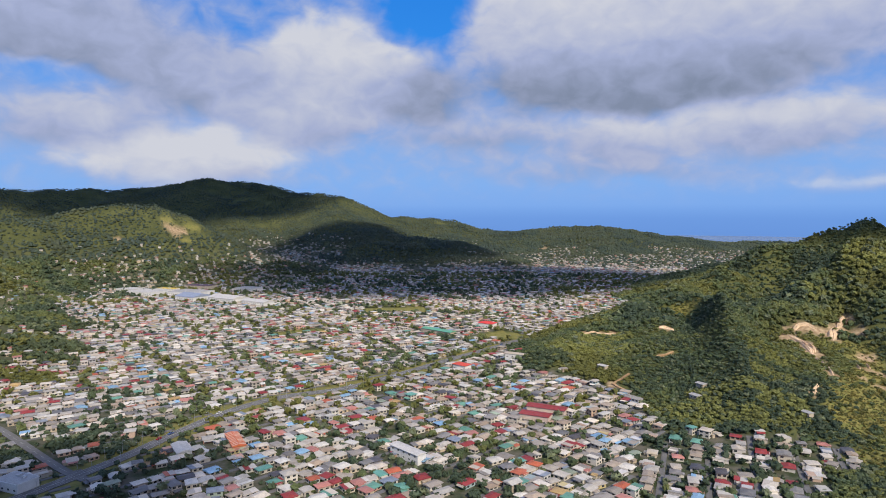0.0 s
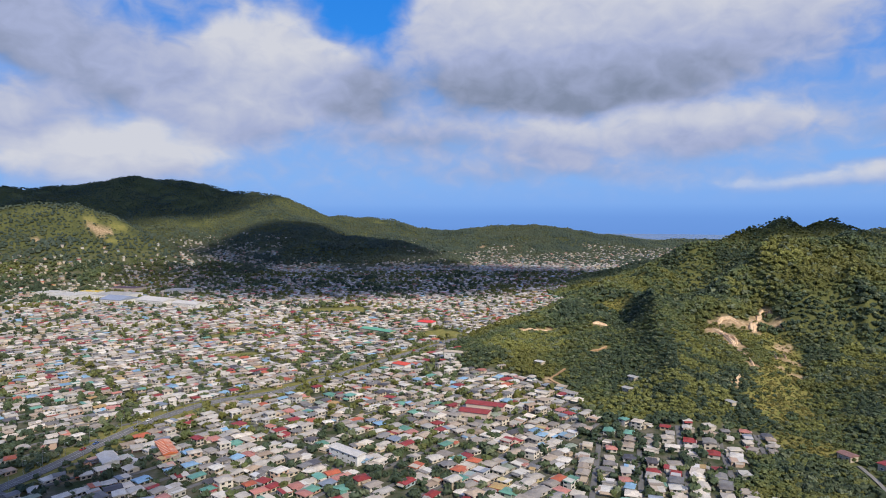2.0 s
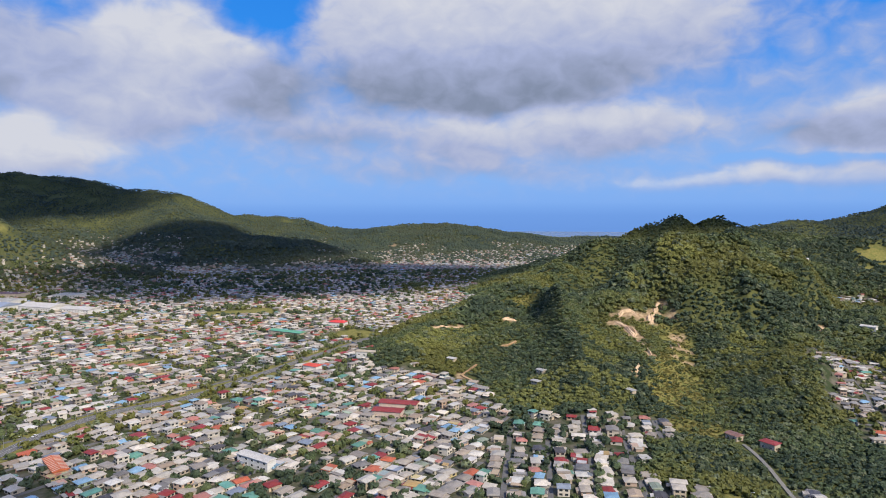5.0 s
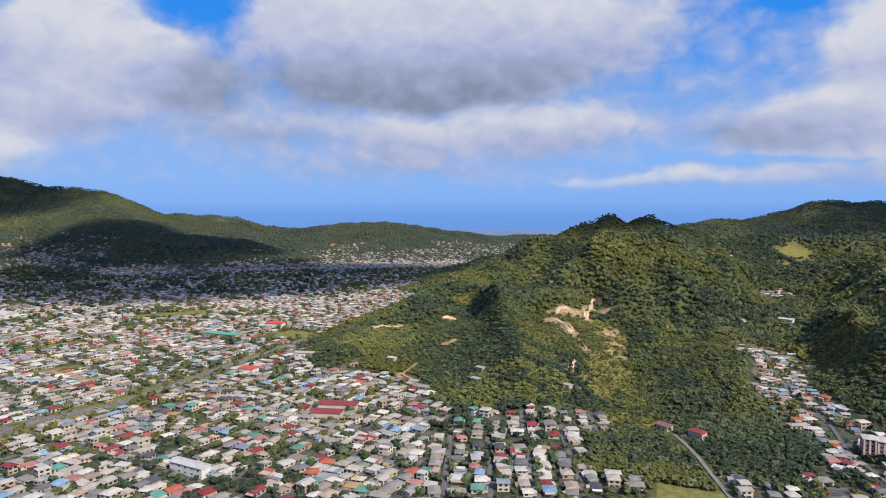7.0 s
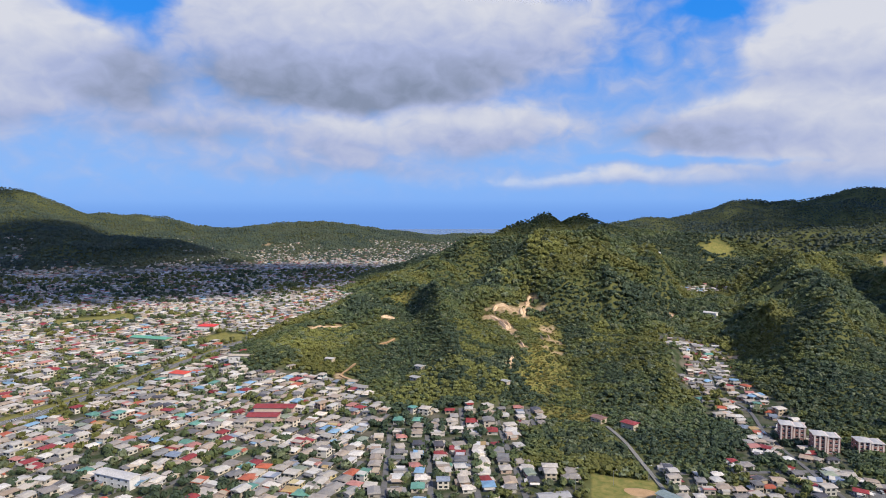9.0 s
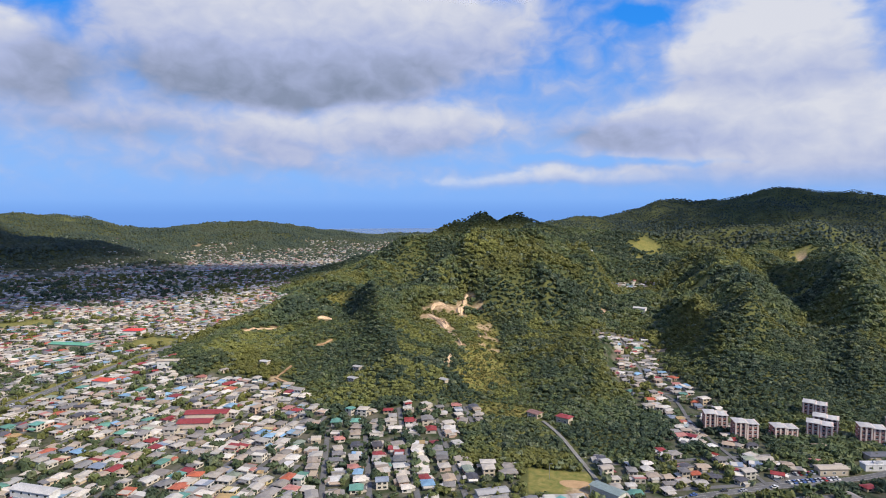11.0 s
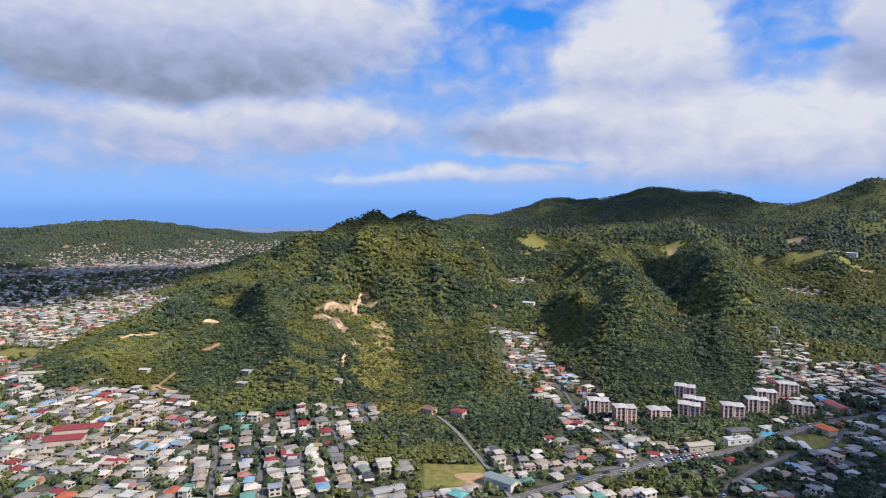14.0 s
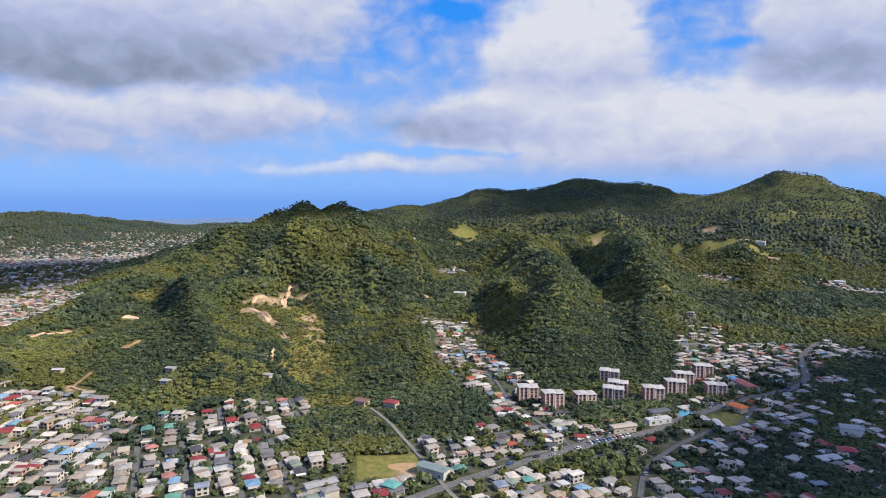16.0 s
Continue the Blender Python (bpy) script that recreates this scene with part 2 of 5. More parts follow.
# ridges: crest points x, y, height, and the half width of the foot
RIDGES = {
    "town_hill": [(-1090, 1180, 105, 330), (-977, 1344, 128, 360), (-926, 1526, 158, 380), (-772, 1609, 160, 380), (-650, 1596, 124, 330), (-521, 1552, 64, 260), (-411, 1508, 22, 180)],
    "high_ridge": [(-1950, 2000, 219, 700), (-1661, 2292, 235, 750), (-1515, 2464, 233, 750), (-1333, 2636, 267, 800), (-1067, 2754, 291, 850), (-818, 2838, 269, 800), (-503, 2786, 217, 600), (-397, 2741, 118, 460), (-206, 2823, 129, 600), (-3, 2831, 107, 600), (73, 2830, 79, 500)],
    "dark_spur": [(-481, 2600, 170, 440), (-390, 2330, 112, 380), (-315, 2200, 99, 370), (-195, 2080, 79, 360), (-92, 1960, 62, 340), (-2, 1890, 36, 290), (66, 1840, 8, 200)],
    "far_ridge": [(75, 2891, 74, 700), (332, 2873, 69, 750), (544, 2778, 72, 750), (715, 2675, 28, 430), (828, 2578, -1, 220)],
    "pass_ridge": [(948, 2798, 1, 300), (1122, 2799, 14, 400), (1383, 2680, 30, 500), (1760, 2481, 40, 500)],
    "main_crest": [(563, 1122, 98, 300), (620, 1133, 113, 315), (677, 1144, 127, 330), (738, 1135, 129, 330), (773, 1126, 108, 300), (817, 1110, 130, 330), (884, 1106, 114, 330), (991, 1095, 118, 340), (1156, 1016, 112, 380), (1299, 934, 111, 400), (1367, 832, 116, 400), (1423, 732, 108, 400), (1551, 597, 117, 420), (1769, 527, 145, 450), (1926, 410, 149, 450)],
    "front_knoll": [(650, 850, 120, 230), (626, 808, 121, 230), (537, 825, 125, 250), (470, 809, 108, 230), (393, 766, 80, 210), (312, 696, 56, 190), (244, 640, 34, 170)],
    "west_nose": [(563, 1122, 93, 230), (437, 1009, 68, 150), (365, 931, 50, 120), (269, 838, 38, 100), (190, 756, 27, 90), (134, 687, 20, 78), (92, 628, 16, 58)],
    "bamboo_spur": [(330, 690, 44, 150), (285, 590, 34, 130), (245, 520, 24, 110), (205, 470, 15, 85), (168, 452, 7, 60)],
    "gully_spur": [(700, 960, 110, 200), (642, 902, 98, 170), (574, 739, 80, 125), (483, 591, 54, 95), (425, 490, 34, 75), (380, 415, 14, 55)],
    "east_spur": [(1130, 900, 94, 190), (1000, 760, 74, 170), (840, 610, 62, 140), (680, 472, 52, 120), (570, 385, 40, 100), (490, 325, 22, 75), (450, 296, 6, 45)],
    "orchard_spur": [(1390, 780, 102, 220), (1200, 640, 78, 180), (980, 500, 60, 150), (790, 395, 44, 125), (640, 315, 26, 90), (560, 275, 6, 50)],
    "village_spur": [(1600, 570, 110, 260), (1505, 543, 82, 240), (1260, 410, 44, 200), (1050, 330, 22, 150), (900, 290, 8, 90)],
    "back_range": [(1400, 1900, 68, 450), (1598, 1872, 95, 500), (1798, 1857, 118, 550), (1987, 1747, 171, 600), (2169, 1620, 172, 600), (2276, 1467, 210, 600), (2421, 1212, 204, 600), (2412, 1089, 160, 600), (2571, 850, 190, 600), (2652, 796, 234, 600), (2687, 669, 218, 600), (2669, 454, 148, 600), (2700, 100, 118, 600)],
    "west_bank": [(-700, 300, 60, 300), (-640, 560, 46, 270), (-720, 820, 44, 240), (-900, 1050, 60, 260)],
}
# how a slope falls from its crest: low numbers give a sharp crest and a hollow foot
CREST_EXP = {"main_crest": 0.95, "front_knoll": 1.0, "gully_spur": 1.0, "bamboo_spur": 1.1, "west_nose": 1.3, "east_spur": 1.0, "orchard_spur": 1.0, "village_spur": 1.0, "high_ridge": 1.05, "dark_spur": 1.5, "town_hill": 1.15, "back_range": 1.1}


# wooded ravines cut into the slopes: points down the fall, depth, half width
RAVINES = [
    ([(520, 930), (470, 800), (428, 690), (404, 600), (372, 510), (318, 400)], 24, 44),
    ([(300, 800), (262, 700), (222, 610), (182, 540)], 12, 34),
    ([(900, 980), (800, 850), (690, 700), (600, 600)], 6, 50),
    ([(1150, 860), (960, 640), (760, 480), (600, 370)], 4, 55)]


def height(x, y):
    x, y = np.asarray(x, float), np.asarray(y, float)
    wob = 26 * (fbm(x, y, 150, 3, 31) - 0.5), 26 * (fbm(x, y, 150, 3, 47) - 0.5)
    px, py = x + wob[0], y + wob[1]
    power = np.zeros_like(x)
    for name, pts in RIDGES.items():
        best = np.zeros_like(x)
        for (ax, ay, az_, aw), (bx, by, bz, bw) in zip(pts, pts[1:]):
            dx, dy = bx - ax, by - ay
            t = np.clip(((px - ax) * dx + (py - ay) * dy) / (dx * dx + dy * dy), 0, 1)
            d = np.hypot(px - ax - t * dx, py - ay - t * dy)
            s = np.clip(d / (aw + t * (bw - aw)), 0, 1)
            best = np.maximum(best, (az_ + t * (bz - az_)) * (1 - s ** CREST_EXP.get(name, 1.5)) ** 1.4)
        power = power + best ** 6
    h = power ** (1 / 6)
    r = np.hypot(x, y)
    rough = np.clip(h / 36, 0, 1)
    rough = rough * np.where((r < 1050) & (y > 560), np.interp(np.degrees(np.arctan2(x, y)), [6, 19, 25], [0.15, 0.3, 1.0]), 1.0)
    cut = np.abs(fbm(x, y, 190, 4, 5) - 0.5) * 2.4
    # spurs and ravines that run down from the crests
    bearing = np.degrees(np.arctan2(x, y)) + 5 * (fbm(x, y, 320, 2, 41) - 0.5)
    spur_n = fbm(bearing * 14.0 + 900, r * 0.28, 105, 2, 43)
    h = h + rough * 60 * (0.27 - np.abs(2 * spur_n - 1)) * np.interp(r, [300, 800, 1600, 2200], [0.4, 1.0, 1.0, 0.6])
    h = h + rough * 34 * (0.27 - np.abs(2 * spur_n - 1)) * np.clip((100 - h) / 35, 0, 1) * np.clip((h - 12) / 20, 0, 1) * np.clip((bearing - 24) / 4, 0, 1) * (r < 1500)
    h = h + rough * (22 * (cut - 0.33) + 14 * (fbm(x, y, 60, 3, 9) - 0.5))
    # deeper ravines on the flanks east of the gully, below the crests
    east = np.clip((np.degrees(np.arctan2(x, y)) - 41) / 4, 0, 1) * np.clip((1500 - r) / 200, 0, 1) * np.clip((112 - h) / 40, 0, 1) * np.clip((h - 10) / 30, 0, 1)
    h = h + east * 42 * (0.30 - np.abs(2 * fbm(bearing * 12.0 + 300, r * 0.2, 105, 2, 57) - 1))
    for pts, depth, half in RAVINES:
        best = np.full(np.shape(x), 1e9)
        for (ax, ay), (bx, by) in zip(pts, pts[1:]):
            dx, dy = bx - ax, by - ay
            t = np.clip(((px - ax) * dx + (py - ay) * dy) / (dx * dx + dy * dy), 0, 1)
            best = np.minimum(best, np.hypot(px - ax - t * dx, py - ay - t * dy))
        h = h - np.clip(1 - best / half, 0, 1) * depth * np.clip((h - 4) / 40, 0, 1)
    h = h + np.clip((r - 1300) / 1200, 0, 1) * 4
    # the coast: the land drops to the sea behind the ridges
    h = h - np.clip((r - 3000) / 250, 0, 1) * (h + 60)
    return h


FOV_AZ = np.concatenate([np.arange(-180, -44, 3.0), np.arange(-44, 88, 0.25), np.arange(88, 180, 3.0)])
RAD = 55.0 * 1.0152 ** np.arange(0, 274)
ga, gr = np.meshgrid(np.radians(FOV_AZ), RAD, indexing="ij")
GX, GY = np.sin(ga) * gr, np.cos(ga) * gr
GZ = height(GX, GY)
SKYLINE = np.maximum.accumulate((GZ - H) / gr, axis=1)   # the highest ground met so far along each bearing


def seen(x, y, z, slack=0.0):
    """True where nothing nearer stands in front of a top of that height."""
    i = np.clip(np.searchsorted(FOV_AZ, np.degrees(np.arctan2(x, y))), 0, len(FOV_AZ) - 1)
    r = np.hypot(x, y)
    j = np.clip(np.searchsorted(RAD, r) - 2, 0, len(RAD) - 1)
    return (z - H) / r > SKYLINE[i, j] - slack


def near_line(x, y, pts):
    """Distance to a polyline."""
    best = np.full(np.shape(x), 1e9)
    for (ax, ay), (bx, by) in zip(pts, pts[1:]):
        dx, dy = bx - ax, by - ay
        t = np.clip(((x - ax) * dx + (y - ay) * dy) / (dx * dx + dy * dy), 0, 1)
        best = np.minimum(best, np.hypot(x - ax - t * dx, y - ay - t * dy))
    return best


HIGHWAY = [(-330, 150), (-262, 300), (-226, 372), (-213, 402), (-201, 438), (-179, 492), (-147, 531), (-100, 556), (-59, 600), (-8, 664), (37, 717), (72, 756), (108, 784), (160, 806), (225, 850)]
SIDE_ROAD = [(-219, 362), (-246, 379), (-312, 431), (-400, 500), (-470, 580)]
EAST_ROAD = [(150, 232), (200, 236), (264, 227), (323, 212), (390, 190), (424, 186), (456, 179), (500, 171), (558, 151), (603, 151), (680, 175), (760, 180)]
LOWER_ROAD = [(300, 150), (337, 164), (381, 166), (424, 160), (444, 151), (495, 157)]
GULLY_ROAD = [(330, 208), (347, 242), (378, 300), (412, 345), (424, 385), (462, 432), (482, 476), (520, 505), (543, 540)]
FIELD_ROAD = [(228, 205), (234, 226), (245, 249), (256, 274), (267, 300), (278, 326), (284, 344), (288, 360)]
HILL_TRACK = [(148, 542), (142, 556), (151, 566), (162, 577)]
CREST_TRACK = [(198, 612), (208, 615), (218, 622)]
ROADS = {"highway": (HIGHWAY, 9.6), "side": (SIDE_ROAD, 6), "east": (EAST_ROAD, 5.4), "lower": (LOWER_ROAD, 3.4), "gully": (GULLY_ROAD, 2.6), "field": (FIELD_ROAD, 3.2), "track": (HILL_TRACK, 3.0), "crest": (CREST_TRACK, 2.0)}
# open grass: centre, half sizes, turn
LAWNS = [(232, 273, 19, 16, -38), (452, 160, 17, 11, -25), (-95, 1010, 48, 26, 10), (-206, 821, 34, 12, 25), (60, 800, 26, 22, 45), (-170, 700, 20, 10, 20), (-40, 305, 22, 12, 45)]
WOODS = [(250, 350, 34), (215, 330, 20), (330, 330, 40), (300, 300, 30), (440, 62, 42), (510, 55, 66), (590, 60, 80), (670, 70, 85), (380, 55, 40), (520, 106, 26), (330, 60, 40), (356, 112, 22), (396, 100, 30), (330, 138, 14), (440, 112, 22), (560, 112, 24), (300, 110, 22), (-395, 575, 20), (-470, 700, 40), (-430, 640, 26), (-560, 820, 60), (-600, 600, 120), (85, 660, 30), (95, 720, 32), (160, 760, 40), (440, 280, 22), (320, 186, 9), (294, 205, 8), (362, 186, 8), (300, 255, 10), (340, 268, 9), (404, 222, 14), (388, 232, 12), (345, 205, 8), (-228, 410, 12), (-262, 420, 12), (-285, 400, 14)]


def in_lawn(x, y, grow=0.0):
    hit = np.zeros(np.shape(x), bool)
    for cx, cy, a, b, turn in LAWNS:
        c, s = math.cos(radians(turn)), math.sin(radians(turn))
        u, v = (x - cx) * c + (y - cy) * s, -(x - cx) * s + (y - cy) * c
        hit |= (np.abs(u) < a + grow) & (np.abs(v) < b + grow)
    return hit


def in_woods(x, y):
    hit = np.zeros(np.shape(x), bool)
    for cx, cy, r in WOODS:
        hit |= np.hypot(x - cx, y - cy) < r * (0.75 + 0.5 * fbm(x, y, 25, 2, 77))
    return hit


def road_gap(x, y):
    best = np.full(np.shape(x), 1e9)
    for pts, width in ROADS.values():
        best = np.minimum(best, near_line(x, y, pts) - width / 2)
    return best


def townness(x, y, h):
    """How densely houses stand: 0 to 1."""
    az_ = np.degrees(np.arctan2(x, y))
    r = np.hypot(x, y)
    flat = np.clip((13 - h) / 5, 0, 1)
    t = flat * np.interp(r, [1180, 1320, 1600, 1900], [0.97, 0.9, 0.8, 0.4])
    # houses that climb the slopes
    climb = np.zeros(np.shape(x))
    west = (x < -330) & (y > 1150)
    climb = np.where(west & (h < 85), 0.55 * np.clip((85 - h) / 60, 0, 1) * (fbm(x, y, 120, 3, 61) > 0.42), climb)
    far = (r > 1650) & (r < 2450) & (az_ > 0) & (az_ < 26)
    climb = np.where(far, 0.34 * (fbm(x, y, 200, 3, 67) > 0.45) * np.clip((52 - h) / 30, 0, 1), climb)
    spur = (r > 1500) & (x > -420) & (x < 150) & (h < 24)
    climb = np.where(spur, 0.5 * np.clip((24 - h) / 16, 0, 1), climb)
    bank = (x < -380) & (y < 1150) & (h < 50)
    climb = np.where(bank, 0.35 * (fbm(x, y, 90, 3, 63) > 0.5), climb)
    gully = (near_line(x, y, GULLY_ROAD) < 34) & (h < 30)
    climb = np.where(gully, 0.8, climb)
    village = (az_ > 66) & (r > 520) & (r < 780) & (h < 36)
    climb = np.where(village, 0.62 * (fbm(x, y, 80, 3, 71) > 0.42), climb)
    t = np.maximum(t, climb)
    t = np.where((az_ > 38) & (r < 620) & ~gully, t * np.where(fbm(x, y, 46, 3, 33) < 0.43, 0.5, 1.0), t)
    # the foot of the hills, bearing by bearing
    foot = np.interp(az_, [6.3, 10, 14.5, 16.2, 17.3, 18.8, 26.5, 32, 33.2, 34.9, 36.4, 41.5, 43, 47, 50, 53, 60, 66, 69, 72, 90], [602, 612, 575, 545, 500, 464, 474, 495, 470, 413, 363, 350, 420, 430, 420, 450, 440, 480, 540, 560, 560])
    t = np.where((az_ > 6.3) & (az_ < 90) & (r > foot) & (r < 1200) & ~gully & ~village & (h > 2), 0, t)
    t = np.where((az_ > 25) & (az_ < 90) & (r > foot) & (r < 1200) & ~gully & ~village, 0, t)
    t = np.where(village & (fbm(x, y, 80, 3, 71) < 0.44), 0, t)
    t = np.where(in_woods(x, y), np.where((az_ > 60) & (r < 620), 0.29, 0), t)
    t = np.where(in_lawn(x, y, 4), 0, t)
    return t


# ---- mesh helpers ----
def mesh_from(name, verts, faces, mat, cols=None, smooth=False):
    """verts: (n, 3); faces: list of (m, 3) or (m, 4) index arrays; cols: (n, 3) colours kept on the points."""
    verts = np.asarray(verts, np.float32)
    me = bpy.data.meshes.new(name)
    faces = [np.asarray(f, np.int32) for f in faces if len(f)]
    me.vertices.add(len(verts))
    me.vertices.foreach_set("co", verts.ravel())
    loops = np.concatenate([f.ravel() for f in faces])
    sizes = np.concatenate([np.full(len(f), f.shape[1], np.int32) for f in faces])
    me.loops.add(len(loops))
    me.loops.foreach_set("vertex_index", loops)
    me.polygons.add(len(sizes))
    me.polygons.foreach_set("loop_start", np.concatenate([[0], np.cumsum(sizes)[:-1]]).astype(np.int32))
    me.polygons.foreach_set("use_smooth", np.full(len(sizes), smooth))
    if cols is not None:
        at = me.attributes.new("col", "FLOAT_COLOR", "POINT")
        c4 = np.ones((len(verts), 4), np.float32)
        c4[:, :3] = cols
        at.data.foreach_set("color", c4.ravel())
    me.update(calc_edges=True)
    me.materials.append(mat)
    return me


class Heap:
    """Gathers many small pieces into one mesh."""

    def __init__(self):
        self.v, self.q, self.t, self.c, self.n = [], [], [], [], 0

    def add(self, verts, quads=(), tris=(), col=(1, 1, 1)):
        verts = np.asarray(verts, np.float32)
        self.v.append(verts)
        if len(quads):
            self.q.append(np.asarray(quads) + self.n)
        if len(tris):
            self.t.append(np.asarray(tris) + self.n)
        self.c.append(np.broadcast_to(np.asarray(col, np.float32), (len(verts), 3)))
        self.n += len(verts)

    def mesh(self, name, mat, smooth=False):
        f = ([np.concatenate(self.q)] if self.q else []) + ([np.concatenate(self.t)] if self.t else [])
        return mesh_from(name, np.concatenate(self.v), f, mat, np.concatenate(self.c), smooth)


BOX_Q = [(0, 3, 2, 1), (4, 5, 6, 7), (0, 1, 5, 4), (1, 2, 6, 5), (2, 3, 7, 6), (3, 0, 4, 7)]


def box(x0, x1, y0, y1, z0, z1):
    return np.array([(x0, y0, z0), (x1, y0, z0), (x1, y1, z0), (x0, y1, z0), (x0, y0, z1), (x1, y0, z1), (x1, y1, z1), (x0, y1, z1)], float)


def turned(v, rot, at=(0, 0, 0)):
    c, s = math.cos(rot), math.sin(rot)
    v = np.asarray(v, float)
    return np.stack([v[:, 0] * c - v[:, 1] * s + at[0], v[:, 0] * s + v[:, 1] * c + at[1], v[:, 2] + at[2]], 1)


# ---- ground ----
def ground_material():
    mat, n, b = material("ground_cover", 0.95, 0.0, 0.15)
    at = n("ShaderNodeAttribute", attribute_name="col")
    tcn = n("ShaderNodeTexCoord")
    sp = n("ShaderNodeSeparateXYZ", ins={0: at.outputs["Vector"]})
    n1 = n("ShaderNodeTexNoise", ins={"Vector": tcn.outputs["Object"], "Scale": 0.02, "Detail": 8.0, "Roughness": 0.65})
    n2 = n("ShaderNodeTexNoise", ins={"Vector": tcn.outputs["Object"], "Scale": 0.25, "Detail": 5.0})
    n3 = n("ShaderNodeTexNoise", ins={"Vector": tcn.outputs["Object"], "Scale": 0.09, "Detail": 4.0})
    g = n("ShaderNodeValToRGB", ins={0: n1.outputs[0]})
    g.color_ramp.elements[0].position, g.color_ramp.elements[0].color = 0.3, (0.048, 0.058, 0.022, 1)
    g.color_ramp.elements[1].position, g.color_ramp.elements[1].color = 0.7, (0.115, 0.12, 0.042, 1)
    u = n("ShaderNodeValToRGB", ins={0: n3.outputs[0]})
    u.color_ramp.elements[0].position, u.color_ramp.elements[0].color = 0.40, (0.040, 0.055, 0.024, 1)
    u.color_ramp.elements[1].position, u.color_ramp.elements[1].color = 0.66, (0.13, 0.118, 0.09, 1)
    lawn = n("ShaderNodeValToRGB", ins={0: n2.outputs[0]})
    lawn.color_ramp.elements[0].position, lawn.color_ramp.elements[0].color = 0.3, (0.12, 0.14, 0.036, 1)
    lawn.color_ramp.elements[1].position, lawn.color_ramp.elements[1].color = 0.7, (0.26, 0.215, 0.07, 1)
    earth = n("ShaderNodeValToRGB", ins={0: n2.outputs[0]})
    earth.color_ramp.elements[0].position, earth.color_ramp.elements[0].color = 0.3, (0.22, 0.14, 0.08, 1)
    earth.color_ramp.elements[1].position, earth.color_ramp.elements[1].color = 0.7, (0.48, 0.36, 0.22, 1)
    m1 = n("ShaderNodeMix", data_type="RGBA", ins={0: sp.outputs[0], 6: g.outputs[0], 7: u.outputs[0]})
    m2 = n("ShaderNodeMix", data_type="RGBA", ins={0: sp.outputs[1], 6: m1.outputs[2], 7: lawn.outputs[0]})
    m3 = n("ShaderNodeMix", data_type="RGBA", ins={0: sp.outputs[2], 6: m2.outputs[2], 7: earth.outputs[0]})
    wire(mat, m3.outputs[2], b.inputs["Base Color"])
    bump = n("ShaderNodeBump", ins={"Strength": 0.6, "Distance": 1.0, "Height": n2.outputs[0]})
    wire(mat, bump.outputs[0], b.inputs["Normal"])
    return mat


# slips, tracks and clearings of bare earth on the slopes: x, y, radius
SLIPS = [(367, 676, 11), (378, 680, 11), (388, 672, 10), (351, 656, 11), (355, 642, 11), (353, 626, 10), (349, 610, 9), (342, 590, 8), (335, 568, 8), (326, 540, 7), (430, 698, 10), (416, 682, 10), (400, 664, 10), (432, 672, 9), (408, 622, 10), (392, 584, 9), (374, 548, 8), (366, 562, 5), (292, 501, 4), (279, 488, 4),
         (619, 640, 11), (555, 545, 8), (240, 708, 9), (150, 716, 7), (163, 722, 6), (176, 728, 6), (188, 733, 6), (203, 613, 4), (215, 620, 4), (140, 557, 6), (110, 437, 5), (108, 426, 5), (106, 415, 5)]
CLEARINGS = [(1500, 585, 23), (1319, 404, 22), (1221, 726, 13), (532, 466, 10), (985, 209, 11), (-683, 1507, 20), (-672, 1525, 17), (-771, 1427, 12), (-602, 1458, 9), (331, 2319, 17), (231, 258, 9), (-195, 385, 7), (108, 520, 7)]
BARE = SLIPS + CLEARINGS
# grassy clearings on the slopes
MEADOWS = [(302, 822, 17), (346, 1260, 16), (410, 640, 16), (396, 606, 20), (380, 572, 22), (358, 545, 20), (340, 520, 20), (326, 495, 22), (312, 466, 20), (298, 470, 16), (288, 446, 14), (268, 400, 16), (280, 385, 14), (142, 600, 9), (1085, 1000, 17), (1050, 955, 14), (410, 1020, 16)]
PASTURES = [(1071, 984, 32), (1013, 953, 16), (1397, 526, 38), (1354, 442, 37), (753, 350, 11), (953, 316, 14), (1699, 481, 21), (1368, 613, 21), (765, 602, 15), (1239, 737, 20), (626, 734, 11), (-711, 1541, 18), (-650, 1561, 18), (-632, 1484, 14)]
GRASS = MEADOWS + PASTURES
# stands of bright bamboo and scrub
BAMBOO = [(225, 493, 24), (194, 459, 22), (218, 446, 20), (171, 461, 20), (245, 470, 22), (265, 516, 20), (200, 500, 18), (287, 576, 22), (120, 650, 22), (150, 690, 22), (185, 720, 20), (165, 650, 18), (300, 437, 18), (390, 640, 14), (455, 633, 22), (470, 600, 20), (430, 560, 18), (340, 470, 16), (800, 640, 40), (930, 560, 36), (1080, 760, 50), (509, 791, 28), (543, 511, 20), (432, 757, 22)]

# stands of tall dark wood at the foot of the slopes, and ravine shade put into leaf colour
DARK_WOOD_AND_SHADE = [(480, 340, 48), (500, 310, 40), (430, 315, 34), (540, 290, 40), (575, 300, 44), (600, 340, 50), (460, 666, 26), (449, 628, 26), (425, 575, 26), (403, 525, 26), (380, 475, 24), (362, 440, 22), (340, 400, 22), (250, 345, 24), (262, 322, 20), (236, 330, 18), (252, 705, 26), (228, 650, 24), (206, 604, 22), (185, 570, 20), (165, 540, 18), (268, 670, 26), (290, 720, 26),
             (-433, 676, 60), (-584, 970, 70), (-500, 800, 60), (-600, 600, 100), (86, 622, 16), (78, 600, 14), (98, 626, 14), (560, 400, 40), (680, 390, 44), (896, 350, 50), (947, 316, 50)]


